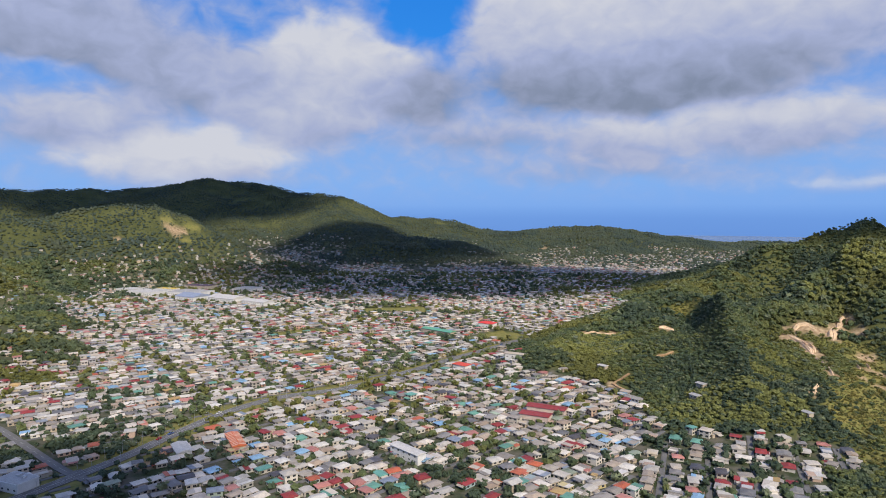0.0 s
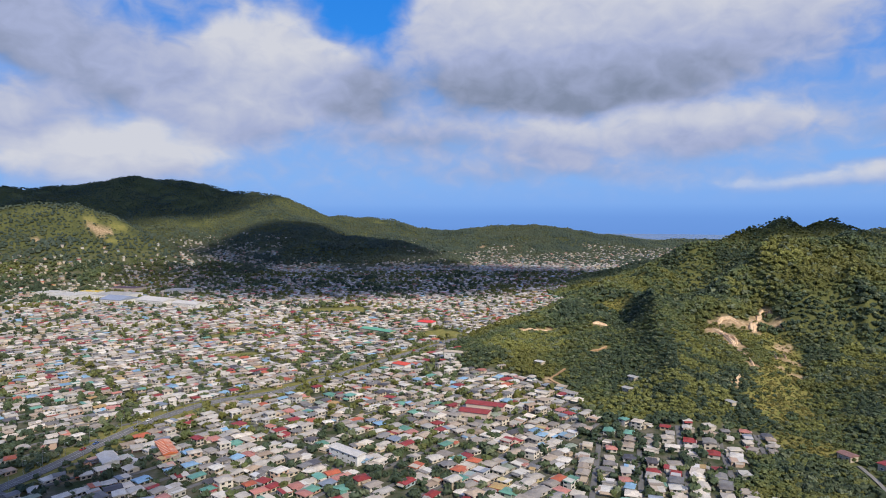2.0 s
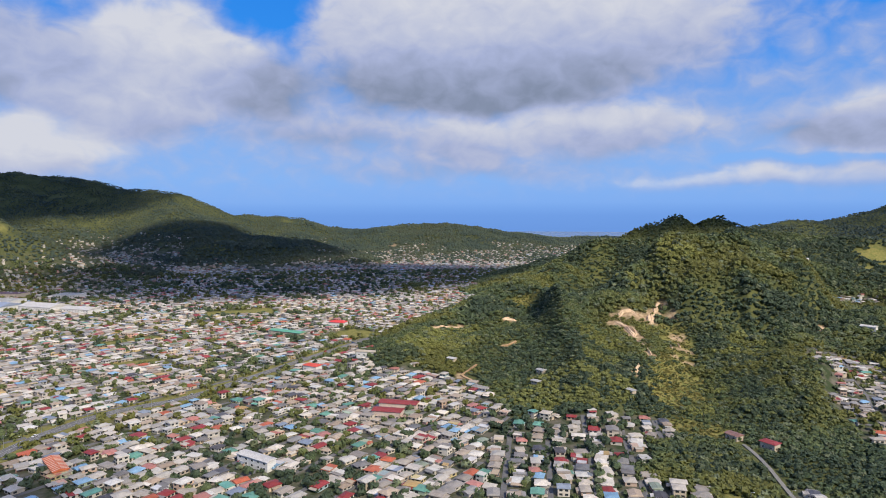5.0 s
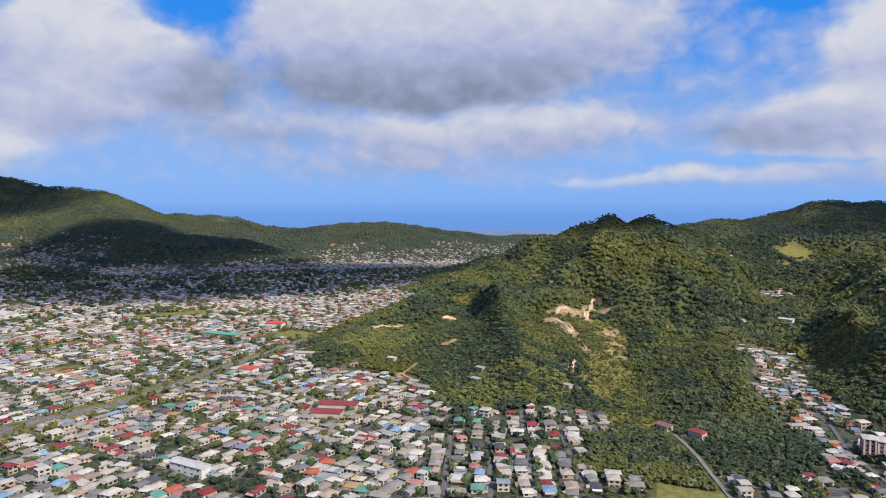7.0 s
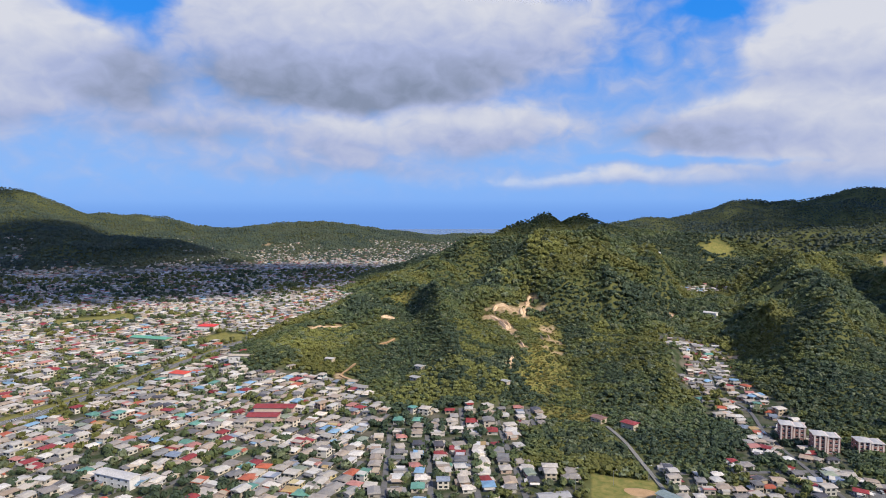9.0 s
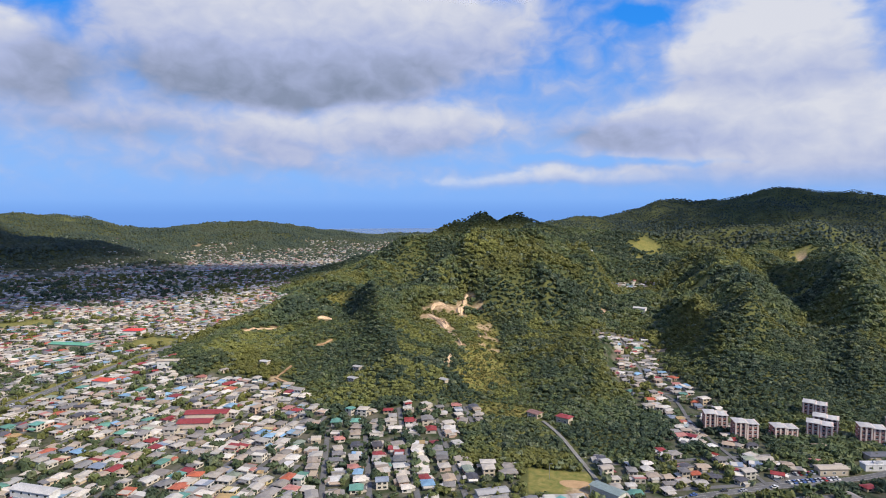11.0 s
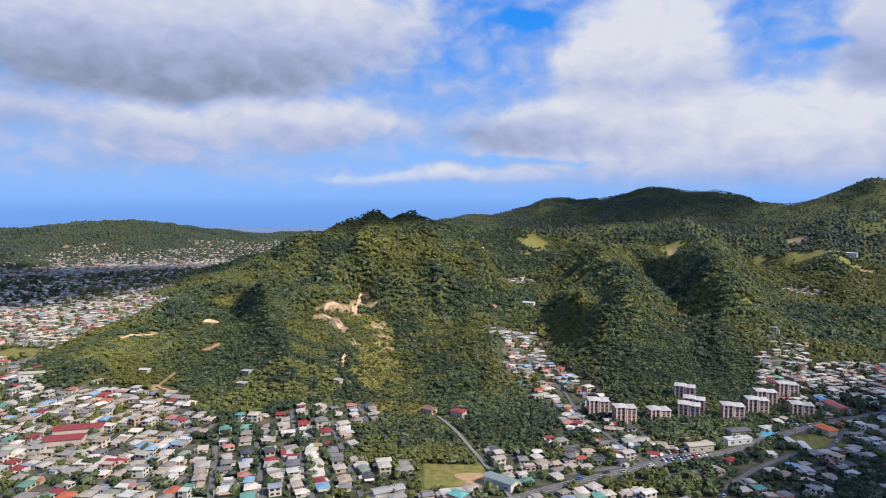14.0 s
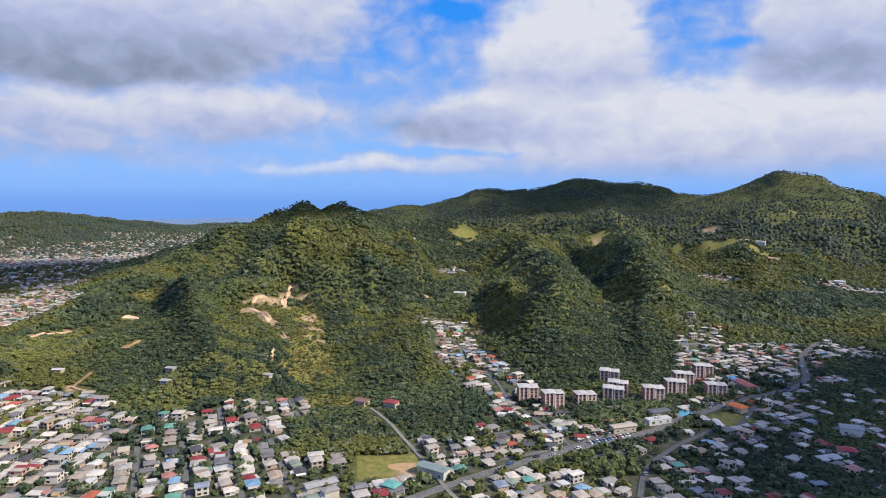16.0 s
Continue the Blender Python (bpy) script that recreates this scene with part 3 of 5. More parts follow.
def blobs(x, y, spots, seed, fuzz=0.6):
    best = np.zeros(np.shape(x))
    for spot in spots:
        d = np.hypot(x - spot[0], y - spot[1]) / spot[2]
        best = np.maximum(best, np.clip((1.15 - d - 1.8 * fuzz * (fbm(x, y, 22, 3, seed) - 0.5)) * 3, 0, 1))
    return best


def cover_of(x, y, h):
    town = np.clip(townness(x, y, h) * 1.6, 0, 1)
    grass = np.maximum(np.where(in_lawn(x, y), 1.0, 0.0), blobs(x, y, GRASS, 15))
    grass = np.maximum(grass, np.clip((19 - near_line(x, y, HIGHWAY)) / 5, 0, 0.85))
    town = town * (1 - 0.6 * np.clip((19 - near_line(x, y, HIGHWAY)) / 5, 0, 1))
    bare = blobs(x, y, BARE, 13)
    return np.stack([town, grass, bare], -1)


na, nr = GX.shape
gv = np.stack([GX.ravel(), GY.ravel(), GZ.ravel()], 1)
gi = np.arange(na * nr).reshape(na, nr)
nx = np.roll(gi, -1, axis=0)
gq = np.stack([gi[:, :-1].ravel(), gi[:, 1:].ravel(), nx[:, 1:].ravel(), nx[:, :-1].ravel()], 1)[:, ::-1]
centre = len(gv)
gv = np.vstack([gv, [(0, 0, 0)]])
gt = np.stack([gi[:, 0], nx[:, 0], np.full(na, centre)], 1)[:, ::-1]
gcol = np.vstack([cover_of(GX, GY, GZ).reshape(-1, 3), [(0.5, 0.5, 0)]])
ground = new("ground", mesh_from("ground", gv, [gq, gt], ground_material(), gcol, smooth=True))
tagged(ground, "green valley floor rising to wooded hills, bare in places", "ground", kind="structure")

M_SEA, sn, sb = material("sea_water", 0.25, 0.0, 0.5)
sb.inputs["Base Color"].default_value = (0.05, 0.14, 0.30, 1)
stc = sn("ShaderNodeTexCoord")
swave = sn("ShaderNodeTexNoise", ins={"Vector": stc.outputs["Object"], "Scale": 0.03, "Detail": 6.0})
wire(M_SEA, sn("ShaderNodeBump", ins={"Strength": 0.5, "Distance": 2.0, "Height": swave.outputs[0]}).outputs[0], sb.inputs["Normal"])
ring = [(math.sin(a) * r, math.cos(a) * r, -25.0) for r in (3100.0, 4980.0) for a in np.radians(np.arange(0, 360, 2))]
rq = [(i, (i + 1) % 180, (i + 1) % 180 + 180, i + 180) for i in range(180)]
sea = new("sea", mesh_from("sea", ring, [rq], M_SEA))
tagged(sea, "calm deep blue sea behind the far ridges", "sea", kind="structure")


# ---- roads ----
def smooth_line(pts, step=7.0):
    p = np.array(pts, float)
    ext = np.vstack([2 * p[0] - p[1], p, 2 * p[-1] - p[-2]])
    out = []
    for i in range(1, len(ext) - 2):
        a, b, c, d = ext[i - 1:i + 3]
        k = max(2, int(np.hypot(*(c - b)) / step))
        for t in np.arange(k) / k:
            out.append(0.5 * (2 * b + (c - a) * t + (2 * a - 5 * b + 4 * c - d) * t * t + (3 * b - a - 3 * c + d) * t ** 3))
    out.append(p[-1])
    return np.array(out)


def strip(line, width, lift, shift=0.0):
    """A ribbon along a line, draped over the ground, with edges that turn down."""
    d = np.gradient(line, axis=0)
    d /= np.linalg.norm(d, axis=1)[:, None]
    side = np.stack([-d[:, 1], d[:, 0]], 1)
    cols = []
    mid = height(line[:, 0], line[:, 1])
    for off, dz in ((-width / 2, -1.0), (-width / 2, 0), (width / 2, 0), (width / 2, -1.0)):
        p = line + side * (off + shift)
        z = np.maximum(height(p[:, 0], p[:, 1]), mid - 0.3)
        cols.append(np.column_stack([p, z + lift + dz]))
    v = np.concatenate(cols)
    k = len(line)
    i = np.arange(k - 1)
    q = np.concatenate([np.stack([i + a * k, i + 1 + a * k, i + 1 + (a + 1) * k, i + (a + 1) * k], 1)[:, ::-1] for a in range(3)])
    return v, q


def add_road(name, pts, width, lift, mat, label, marks=()):
    line = smooth_line(pts)
    v, q = strip(line, width, lift)
    ob = new(name, mesh_from(name, v, [q], mat))
    tagged(ob, label, "road", kind="structure")
    for shift, w, dash in marks:
        h = Heap()
        mv, mq = strip(smooth_line(pts, 3.0) if dash else line, w, lift + 0.05, shift)
        if dash:
            per = len(mq) // 3
            mq = mq[(np.arange(len(mq)) % per) % 4 < 2]
        h.add(mv, mq)
        mk = new("road_marking", h.mesh("road_marking", M_PAINT))
        mk.parent = ob
    return ob


add_road("highway", HIGHWAY, 9.6, 0.55, M_ASPHALT, "grey asphalt dual carriageway with white lines beside grass verges", ((-4.5, 0.15, False), (0.0, 0.3, False), (4.5, 0.15, False), (-2.25, 0.15, True), (2.25, 0.15, True)))
add_road("side_road", SIDE_ROAD, 6, 0.5, M_ASPHALT, "grey asphalt side road from the highway junction", ((0.0, 0.2, True),))
add_road("east_road", EAST_ROAD, 5.4, 0.5, M_ASPHALT, "grey asphalt road winding past the apartment blocks", ((0.0, 0.2, True), (-2.5, 0.12, False), (2.5, 0.12, False)))
add_road("lower_road", LOWER_ROAD, 3.4, 0.42, M_ASPHALT, "narrow asphalt road among tin-roofed houses")
add_road("gully_road", GULLY_ROAD, 2.6, 0.38, M_ASPHALT, "narrow asphalt road up a wooded gully")
add_road("field_road", FIELD_ROAD, 2.5, 0.62, M_PATH, "pale concrete lane beside the sports field")
add_road("hill_track", HILL_TRACK, 2.2, 0.9, M_CLAY, "pale dirt track winding up from the houses")
add_road("crest_track", CREST_TRACK, 1.8, 0.9, M_CLAY, "pale dirt track along a wooded slope")


# ---- houses ----
R = random.Random(7)
ROOFS = [((0.48, 0.455, 0.41), 26), ((0.66, 0.635, 0.58), 24), ((0.31, 0.295, 0.275), 17), ((0.41, 0.34, 0.27), 12), ((0.20, 0.20, 0.205), 8), ((0.10, 0.10, 0.115), 4),
         ((0.30, 0.05, 0.05), 6), ((0.46, 0.13, 0.07), 3), ((0.48, 0.22, 0.19), 4), ((0.14, 0.34, 0.28), 2.5), ((0.24, 0.42, 0.62), 3.5), ((0.24, 0.29, 0.37), 2.5), ((0.48, 0.34, 0.15), 0.8), ((0.27, 0.32, 0.25), 2)]
WALLS = [((0.58, 0.56, 0.51), 40), ((0.52, 0.45, 0.35), 16), ((0.50, 0.38, 0.31), 6), ((0.56, 0.56, 0.57), 12), ((0.45, 0.41, 0.36), 16), ((0.36, 0.46, 0.50), 2), ((0.55, 0.46, 0.25), 2), ((0.38, 0.46, 0.36), 2), ((0.52, 0.34, 0.29), 3)]


def pick(table):
    k = R.random() * sum(w for _, w in table)
    for c, w in table:
        k -= w
        if k <= 0:
            break
    j = R.uniform(0.66, 0.95)
    warm = R.uniform(0.0, 0.10)
    return min(0.85, c[0] * j * (1 + warm)), min(0.85, c[1] * j), min(0.85, c[2] * j * (1 - warm))


def roof_shape(w, l, z, rise, over, hip):
    """A hipped (hip > 0) or gabled roof with a fascia, over a body w by l."""
    a, b = w / 2 + over, l / 2 + over
    r = b - hip
    v = [(-a, -b, z), (a, -b, z), (a, b, z), (-a, b, z), (-a, -b, z + 0.18), (a, -b, z + 0.18), (a, b, z + 0.18), (-a, b, z + 0.18), (0, -r, z + 0.18 + rise), (0, r, z + 0.18 + rise)]
    q = [(0, 3, 2, 1), (0, 1, 5, 4), (1, 2, 6, 5), (2, 3, 7, 6), (3, 0, 4, 7), (5, 6, 9, 8), (7, 4, 8, 9)]
    return np.array(v, float), q, [(4, 5, 8), (6, 7, 9)]


def slab_roof(w, l, z, drop, over):
    v = box(-w / 2 - over, w / 2 + over, -l / 2 - over, l / 2 + over, z, z + 0.2)
    v[:, 2] += drop * (0.5 - (v[:, 1] + l / 2) / l)
    return v, BOX_Q, []


class House:
    def __init__(self, x, y, z, rot, scale=1.0):
        self.x, self.y, self.z, self.rot = x, y, z, rot
        self.w, self.l = R.uniform(5.0, 7.8) * scale, R.uniform(5.8, 8.8) * scale
        self.h = R.choice((1.8, 1.9, 2.0, 2.1, 2.2, 2.2, 2.3, 2.4, 2.5, 2.6, 4.6))
        self.hip = R.choice((0, 0.2, 1, 1, 1)) * self.w / 2
        self.rise = self.w * R.uniform(0.07, 0.16)
        self.flat = R.random() < 0.22
        self.roof, self.wall = pick(ROOFS), pick(WALLS)
        self.porch = R.random() < 0.6
        self.porch_side = R.choice((-1, 1))
        self.shed = self.roof if R.random() < 0.5 else pick(ROOFS)
        self.wing = R.random() < 0.65

    def top(self):
        if self.flat:
            return slab_roof(self.w, self.l, self.h, 0.6, 0.4)
        return roof_shape(self.w, self.l, self.h, self.rise, 0.55, self.hip)

    def bodies(self):
        return [box(-self.w / 2, self.w / 2, -self.l / 2, self.l / 2, -2.5, self.h + (0.25 if self.flat else 0.05))]

    def wing_parts(self):
        """A lower wing at one end: its walls and its own lean-to roof."""
        s = self.porch_side
        x0, x1 = sorted((s * (self.w / 2 - 0.3), s * (self.w / 2 + 2.2)))
        b = box(x0, x1, -self.l * 0.3, self.l * 0.25, -2.5, 1.9)
        r = box(x0 - 0.3, x1 + 0.3, -self.l * 0.3 - 0.3, self.l * 0.25 + 0.3, 1.9, 2.05)
        r[:, 2] += np.where(r[:, 0] * s > self.w / 2 + 1, -0.25, 0.35)
        return b, r

    def porch_roof(self):
        d = 2.4
        r = box(-self.w * 0.45, self.w * 0.45, -self.l / 2 - d, -self.l / 2 + 0.1, 1.95, 2.1)
        r[:, 2] += np.where(r[:, 1] < -self.l / 2 - 1, -0.2, 0.3)
        return r

    def openings(self):
        """Centres, half widths and facings of windows and doors."""
        out = []
        for storey in range(1 if self.h < 4 else 2):
            z = 1.2 + 2.4 * storey
            for s in (-1, 1):
                out.append((s * self.w * 0.27, -self.l / 2, z, 0))
                out.append((s * self.w / 2, -self.l * 0.22, z, 1))
                out.append((s * self.w / 2, self.l * 0.24, z, 1))
            out.append((self.w * 0.2, self.l / 2, z, 0))
        return out


def lots(theta, along, across, phase, x0, x1, y0, y1, jit=1.7):
    """Building lots in rows, two rows to a street."""
    c, s = math.cos(theta), math.sin(theta)
    ex = max(abs(x0), abs(x1)) + max(abs(y0), abs(y1))
    out = []
    nu, nv = int(ex / along) + 1, int(ex / across) + 1
    for iv in range(-nv, nv):
        for side in (-1, 1):
            v = phase + iv * across + side * across * 0.262
            for iu in range(-nu, nu):
                if iu % 9 == 0:
                    continue
                u = iu * along + R.uniform(-jit, jit) + (iv % 3) * 3.1
                vv = v + R.uniform(-jit, jit)
                x, y = u * c - vv * s, u * s + vv * c
                if x0 < x < x1 and y0 < y < y1:
                    out.append((x, y, theta + (math.pi / 2 if side > 0 else -math.pi / 2) + R.choice((0, 0, 0, math.pi / 2))))
    return out


def zone_of(x, y):
    az_ = math.degrees(math.atan2(x, y))
    if az_ > 16.5 and y < 430 and x < 260 and az_ < 34:
        return 1
    if az_ >= 34:
        return 2
    gap = (x + 176) * 0.75 - (y - 478) * 0.66
    return 0 if gap > 0 and y < 1000 else 3


lot_list = []
# street grids: zone, direction, lot length, street spacing, offset
GRIDS = ((0, radians(43.6), 8.9, 21.5, 302.8), (1, radians(68.9), 9.2, 26.2, 17.6), (2, radians(-22), 8.4, 19.0, 0.0), (3, radians(38), 8.7, 20.0, 0.0))
for zone, theta, along, across, phase in GRIDS:
    for x, y, rot in lots(theta, along, across, phase, -1250, 1250, -60, 2500):
        if zone_of(x, y) == zone and 262 < math.hypot(x, y) < 2600:
            if zone != 2 or float(near_line(np.array(x), np.array(y), GULLY_ROAD)) > 36:
                lot_list.append((x, y, rot))
# houses crowd along the gully road
gl = smooth_line(GULLY_ROAD, 7.6)
for i in range(1, len(gl) - 1):
    d = gl[i + 1] - gl[i - 1]
    d /= np.hypot(*d)
    for off, odds in ((5.6, 0.9), (-5.6, 0.9), (12.5, 0.8), (-12.5, 0.8), (19.5, 0.6), (-19.5, 0.55), (26.5, 0.35), (-26.5, 0.3)):
        if R.random() < odds:
            lot_list.append((gl[i][0] - d[1] * off + R.uniform(-1.5, 1.5), gl[i][1] + d[0] * off + R.uniform(-1.5, 1.5), math.atan2(d[1], d[0]) + R.gauss(0, 0.4)))
L = np.array(lot_list)
lh = height(L[:, 0], L[:, 1])
laz = np.degrees(np.arctan2(L[:, 0], L[:, 1]))
chance = np.array([R.random() for _ in range(len(L))])
patchy = fbm(L[:, 0], L[:, 1], 70, 2, 91)
dense = townness(L[:, 0], L[:, 1], lh) * np.where(patchy < 0.36, 0.45, 0.92)
keep = (chance < dense) & (road_gap(L[:, 0], L[:, 1]) > 4.4) & (near_line(L[:, 0], L[:, 1], HIGHWAY) > 15) & (laz > -42) & (laz < 86)
L, lh = L[keep], lh[keep]
keep = seen(L[:, 0], L[:, 1], lh + 7, 0.004)
L, lh = L[keep], lh[keep]
houses = [House(x, y, z, rot + R.gauss(0, 0.13 if z < 4 else 0.5), (0.85 if x > 230 and y < 420 else 1.0) if z < 4 else 0.82) for (x, y, rot), z in zip(L, lh)]
houses.sort(key=lambda b: math.hypot(b.x, b.y))
NEAR_HOUSES = 300


def link_part(name, me, parent, m=None):
    ob = new(name, me)
    ob.parent = parent
    if m is not None:
        ob.matrix_basis = m
    return ob


def window_mesh(w, h):
    """A dark pane in a raised frame, facing -y."""
    hp = Heap()
    hp.add(box(-w / 2, w / 2, -0.06, 0.05, -h / 2, h / 2), BOX_Q)
    return hp.mesh("window", M_GLASS)


WINDOW = window_mesh(1.7, 1.2)


def frame_mesh(w, h):
    hp = Heap()
    t = 0.13
    for b in (box(-w / 2 - t, w / 2 + t, -0.1, 0.04, h / 2, h / 2 + t), box(-w / 2 - t, w / 2 + t, -0.14, 0.04, -h / 2 - t, -h / 2),
              box(-w / 2 - t, -w / 2, -0.1, 0.04, -h / 2, h / 2), box(w / 2, w / 2 + t, -0.1, 0.04, -h / 2, h / 2), box(-0.04, 0.04, -0.09, 0.04, -h / 2, h / 2)):
        hp.add(b, BOX_Q)
    return hp.mesh("window_frame", M_FRAME)


FRAME = frame_mesh(1.7, 1.2)
hd = Heap()
hd.add(box(-0.48, 0.48, -0.07, 0.05, 0.0, 2.05), BOX_Q, col=(0.25, 0.14, 0.08))
DOOR = hd.mesh("door", M_WALL)


def colour_words(c):
    r, g, b = c
    top = max(c)
    if top - min(c) < 0.09:
        return "white" if top > 0.58 else "pale grey" if top > 0.42 else "grey" if top > 0.25 else "dark grey"
    if r == top:
        return "tan" if g > 0.6 * r else "red" if r > 0.4 else "maroon"
    return "blue" if b == top else "green"


def build_house(b):
    e = new("house")
    e.empty_display_size = 2
    tagged(e, f"{'two-storey' if b.h > 4 else 'one-storey'} house, {colour_words(b.wall)} walls, {'flat' if b.flat else 'hipped' if b.hip > 1 else 'gabled'} {colour_words(b.roof)} metal roof", "house", "houses of the town")
    hp = Heap()
    for v in b.bodies():
        hp.add(v, BOX_Q, col=b.wall)
    link_part("wall", hp.mesh("wall", M_WALL), e)
    hp = Heap()
    v, q, t = b.top()
    hp.add(v, q, t, col=b.roof)
    link_part("roof", hp.mesh("roof", M_ROOF), e)
    if b.wing:
        wb, wr = b.wing_parts()
        hp = Heap()
        hp.add(wb, BOX_Q, col=b.wall)
        link_part("wing", hp.mesh("wing", M_WALL), e)
        hp = Heap()
        hp.add(wr, BOX_Q, col=tuple(0.9 * k for k in b.shed))
        link_part("wing_roof", hp.mesh("wing_roof", M_ROOF), e)
    if b.porch:
        hp = Heap()
        hp.add(b.porch_roof(), BOX_Q, col=b.shed)
        for s in (-1, 1):
            x = s * b.w * 0.42
            y = -b.l / 2 - 2.2
            hp.add(box(x - 0.08, x + 0.08, y - 0.08, y + 0.08, -1.0, 2.3), BOX_Q, col=(0.6, 0.6, 0.58))
        link_part("porch", hp.mesh("porch", M_ROOF), e)
    for x, y, z, side in b.openings()[:3]:
        rz = 0 if (not side and y < 0) else 180 if not side else 90 if x > 0 else -90
        m = pose(x, y, z, 0, 0, rz)
        w_ = link_part("window", WINDOW, e, m)
        link_part("window_frame", FRAME, w_)
    link_part("door", DOOR, e, pose(0, -b.l / 2, 0.0))
    e.matrix_world = pose(b.x, b.y, b.z + 0.1, 0, 0, math.degrees(b.rot))
    return e


for b in houses[:NEAR_HOUSES]:
    build_house(b)

# the rest of the town, joined by belts of distance
belts = ((0, 560), (560, 800), (800, 1150), (1150, 1600), (1600, 2600))
for k, (d0, d1) in enumerate(belts):
    walls, roofs, panes = Heap(), Heap(), Heap()
    for b in houses[NEAR_HOUSES:]:
        d = math.hypot(b.x, b.y)
        if not d0 <= d < d1:
            continue
        at = (b.x, b.y, b.z + 0.1)
        for v in b.bodies():
            walls.add(turned(v, b.rot, at), BOX_Q[1:], col=b.wall)
        v, q, t = b.top()
        roofs.add(turned(v, b.rot, at), q, t, col=b.roof)
        if b.wing:
            wb, wr = b.wing_parts()
            walls.add(turned(wb, b.rot, at), BOX_Q[1:], col=b.wall)
            roofs.add(turned(wr, b.rot, at), BOX_Q, col=tuple(0.9 * c for c in b.shed))
        if b.porch and d < 1150:
            roofs.add(turned(b.porch_roof(), b.rot, at), BOX_Q, col=b.shed)
        if d < 900:
            for x, y, z, side in b.openings():
                wv = box(x - 0.9, x + 0.9, y - 0.07, y + 0.07, z - 0.6, z + 0.6) if not side else box(x - 0.07, x + 0.07, y - 0.9, y + 0.9, z - 0.6, z + 0.6)
                panes.add(turned(wv, b.rot, at), BOX_Q[2:])
    if walls.n:
        base = new("houses", walls.mesh("houses", M_WALL))
        tagged(base, "dense rows of small pale houses with metal roofs", "houses", kind="stuff")
        link_part("roofs", roofs.mesh("roofs", M_ROOF), base)
        if panes.n:
            link_part("windows", panes.mesh("windows", M_GLASS), base)

# ---- streets of the town ----
hs = Heap()
for zone, theta, along, across, phase in GRIDS:
    c, s = math.cos(theta), math.sin(theta)
    us = np.arange(-1700, 1900, 11.0)
    for iv in range(-60, 60):
        v = phase + iv * across
        x, y = us * c - v * s, us * s + v * c
        rad, brg = np.hypot(x, y), np.degrees(np.arctan2(x, y))
        ok = (rad > 240) & (rad < 1500) & (np.abs(brg - 22) < 62)
        ok[ok] = np.array([zone_of(a, b_) == zone for a, b_ in zip(x[ok], y[ok])], bool)
        if not ok.any():
            continue
        hz = height(x[ok], y[ok])
        ok[ok] = (townness(x[ok], y[ok], hz) > 0.5) & (hz < 12) & (road_gap(x[ok], y[ok]) > 1)
        edge = np.flatnonzero(np.diff(np.concatenate([[0], ok.astype(int), [0]])))
        for i, j in zip(edge[::2], edge[1::2]):
            if j - i > 1:
                sv, sq = strip(np.stack([x[i:j], y[i:j]], 1), 3.4, 0.3)
                hs.add(sv, sq)
streets = new("town_streets", hs.mesh("town_streets", M_ASPHALT))
tagged(streets, "narrow grey asphalt streets between rows of houses", "street", kind="structure")

# ---- trees ----
T = np.random.RandomState(11)


def crown(clumps, seed, flat=0.75, leaf=0.34, fan=4):
    """A crown one metre in radius and about one and a half high, of tilted leaf clumps over an uneven dome."""
    rs = np.random.RandomState(seed)
    v, t = [], []
    lobes = [(rs.uniform(-0.45, 0.45), rs.uniform(-0.45, 0.45), rs.uniform(0.45, 1.0), rs.uniform(0.4, 0.62)) for _ in range(5)]
    for k in range(clumps):
        lx, ly, lz, lr = lobes[rs.randint(5)]
        d = rs.normal(size=3)
        d[2] = abs(d[2]) * 0.9 - 0.25
        d /= np.linalg.norm(d)
        c = np.array((lx, ly, lz)) + d * lr * np.array((1, 1, flat)) * rs.uniform(0.8, 1.1)
        a = np.cross(d, rs.normal(size=3))
        a /= np.linalg.norm(a)
        b = np.cross(d, a)
        s = leaf * rs.uniform(0.7, 1.3)
        i0 = len(v)
        v.append(c + d * s * 0.45)
        for j in range(fan):
            ph = 2 * math.pi * j / fan + rs.uniform(-0.3, 0.3)
            v.append(c + (a * math.cos(ph) + b * math.sin(ph)) * s * rs.uniform(0.8, 1.2) - d * s * 0.25)
        t += [(i0, i0 + 1 + j, i0 + 1 + (j + 1) % fan) for j in range(fan)]
    return np.array(v), np.array(t)


def dome(seed, n=7):
    """A cheap uneven crown for woods far off."""
    rs = np.random.RandomState(seed)
    v = [(rs.uniform(-0.2, 0.2), rs.uniform(-0.2, 0.2), rs.uniform(1.1, 1.5))]
    for ring_r, ring_z in ((0.68, 0.95), (1.0, 0.2)):
        for j in range(n):
            ph = 2 * math.pi * (j + rs.uniform(-0.3, 0.3)) / n
            rr = ring_r * rs.uniform(0.65, 1.25)
            v.append((rr * math.cos(ph), rr * math.sin(ph), ring_z * rs.uniform(0.75, 1.25)))
    t = [(0, 1 + j, 1 + (j + 1) % n) for j in range(n)]
    for j in range(n):
        a, b, c, d = 1 + j, 1 + (j + 1) % n, 1 + n + j, 1 + n + (j + 1) % n
        t += [(a, c, d), (a, d, b)]
    return np.array(v), np.array(t)


CROWNS = {"near": [crown(20, 100 + k, leaf=0.55, fan=3) for k in range(8)], "mid": [crown(14, 200 + k, leaf=0.62, fan=3) for k in range(8)], "far": [dome(300 + k, 5) for k in range(8)]}


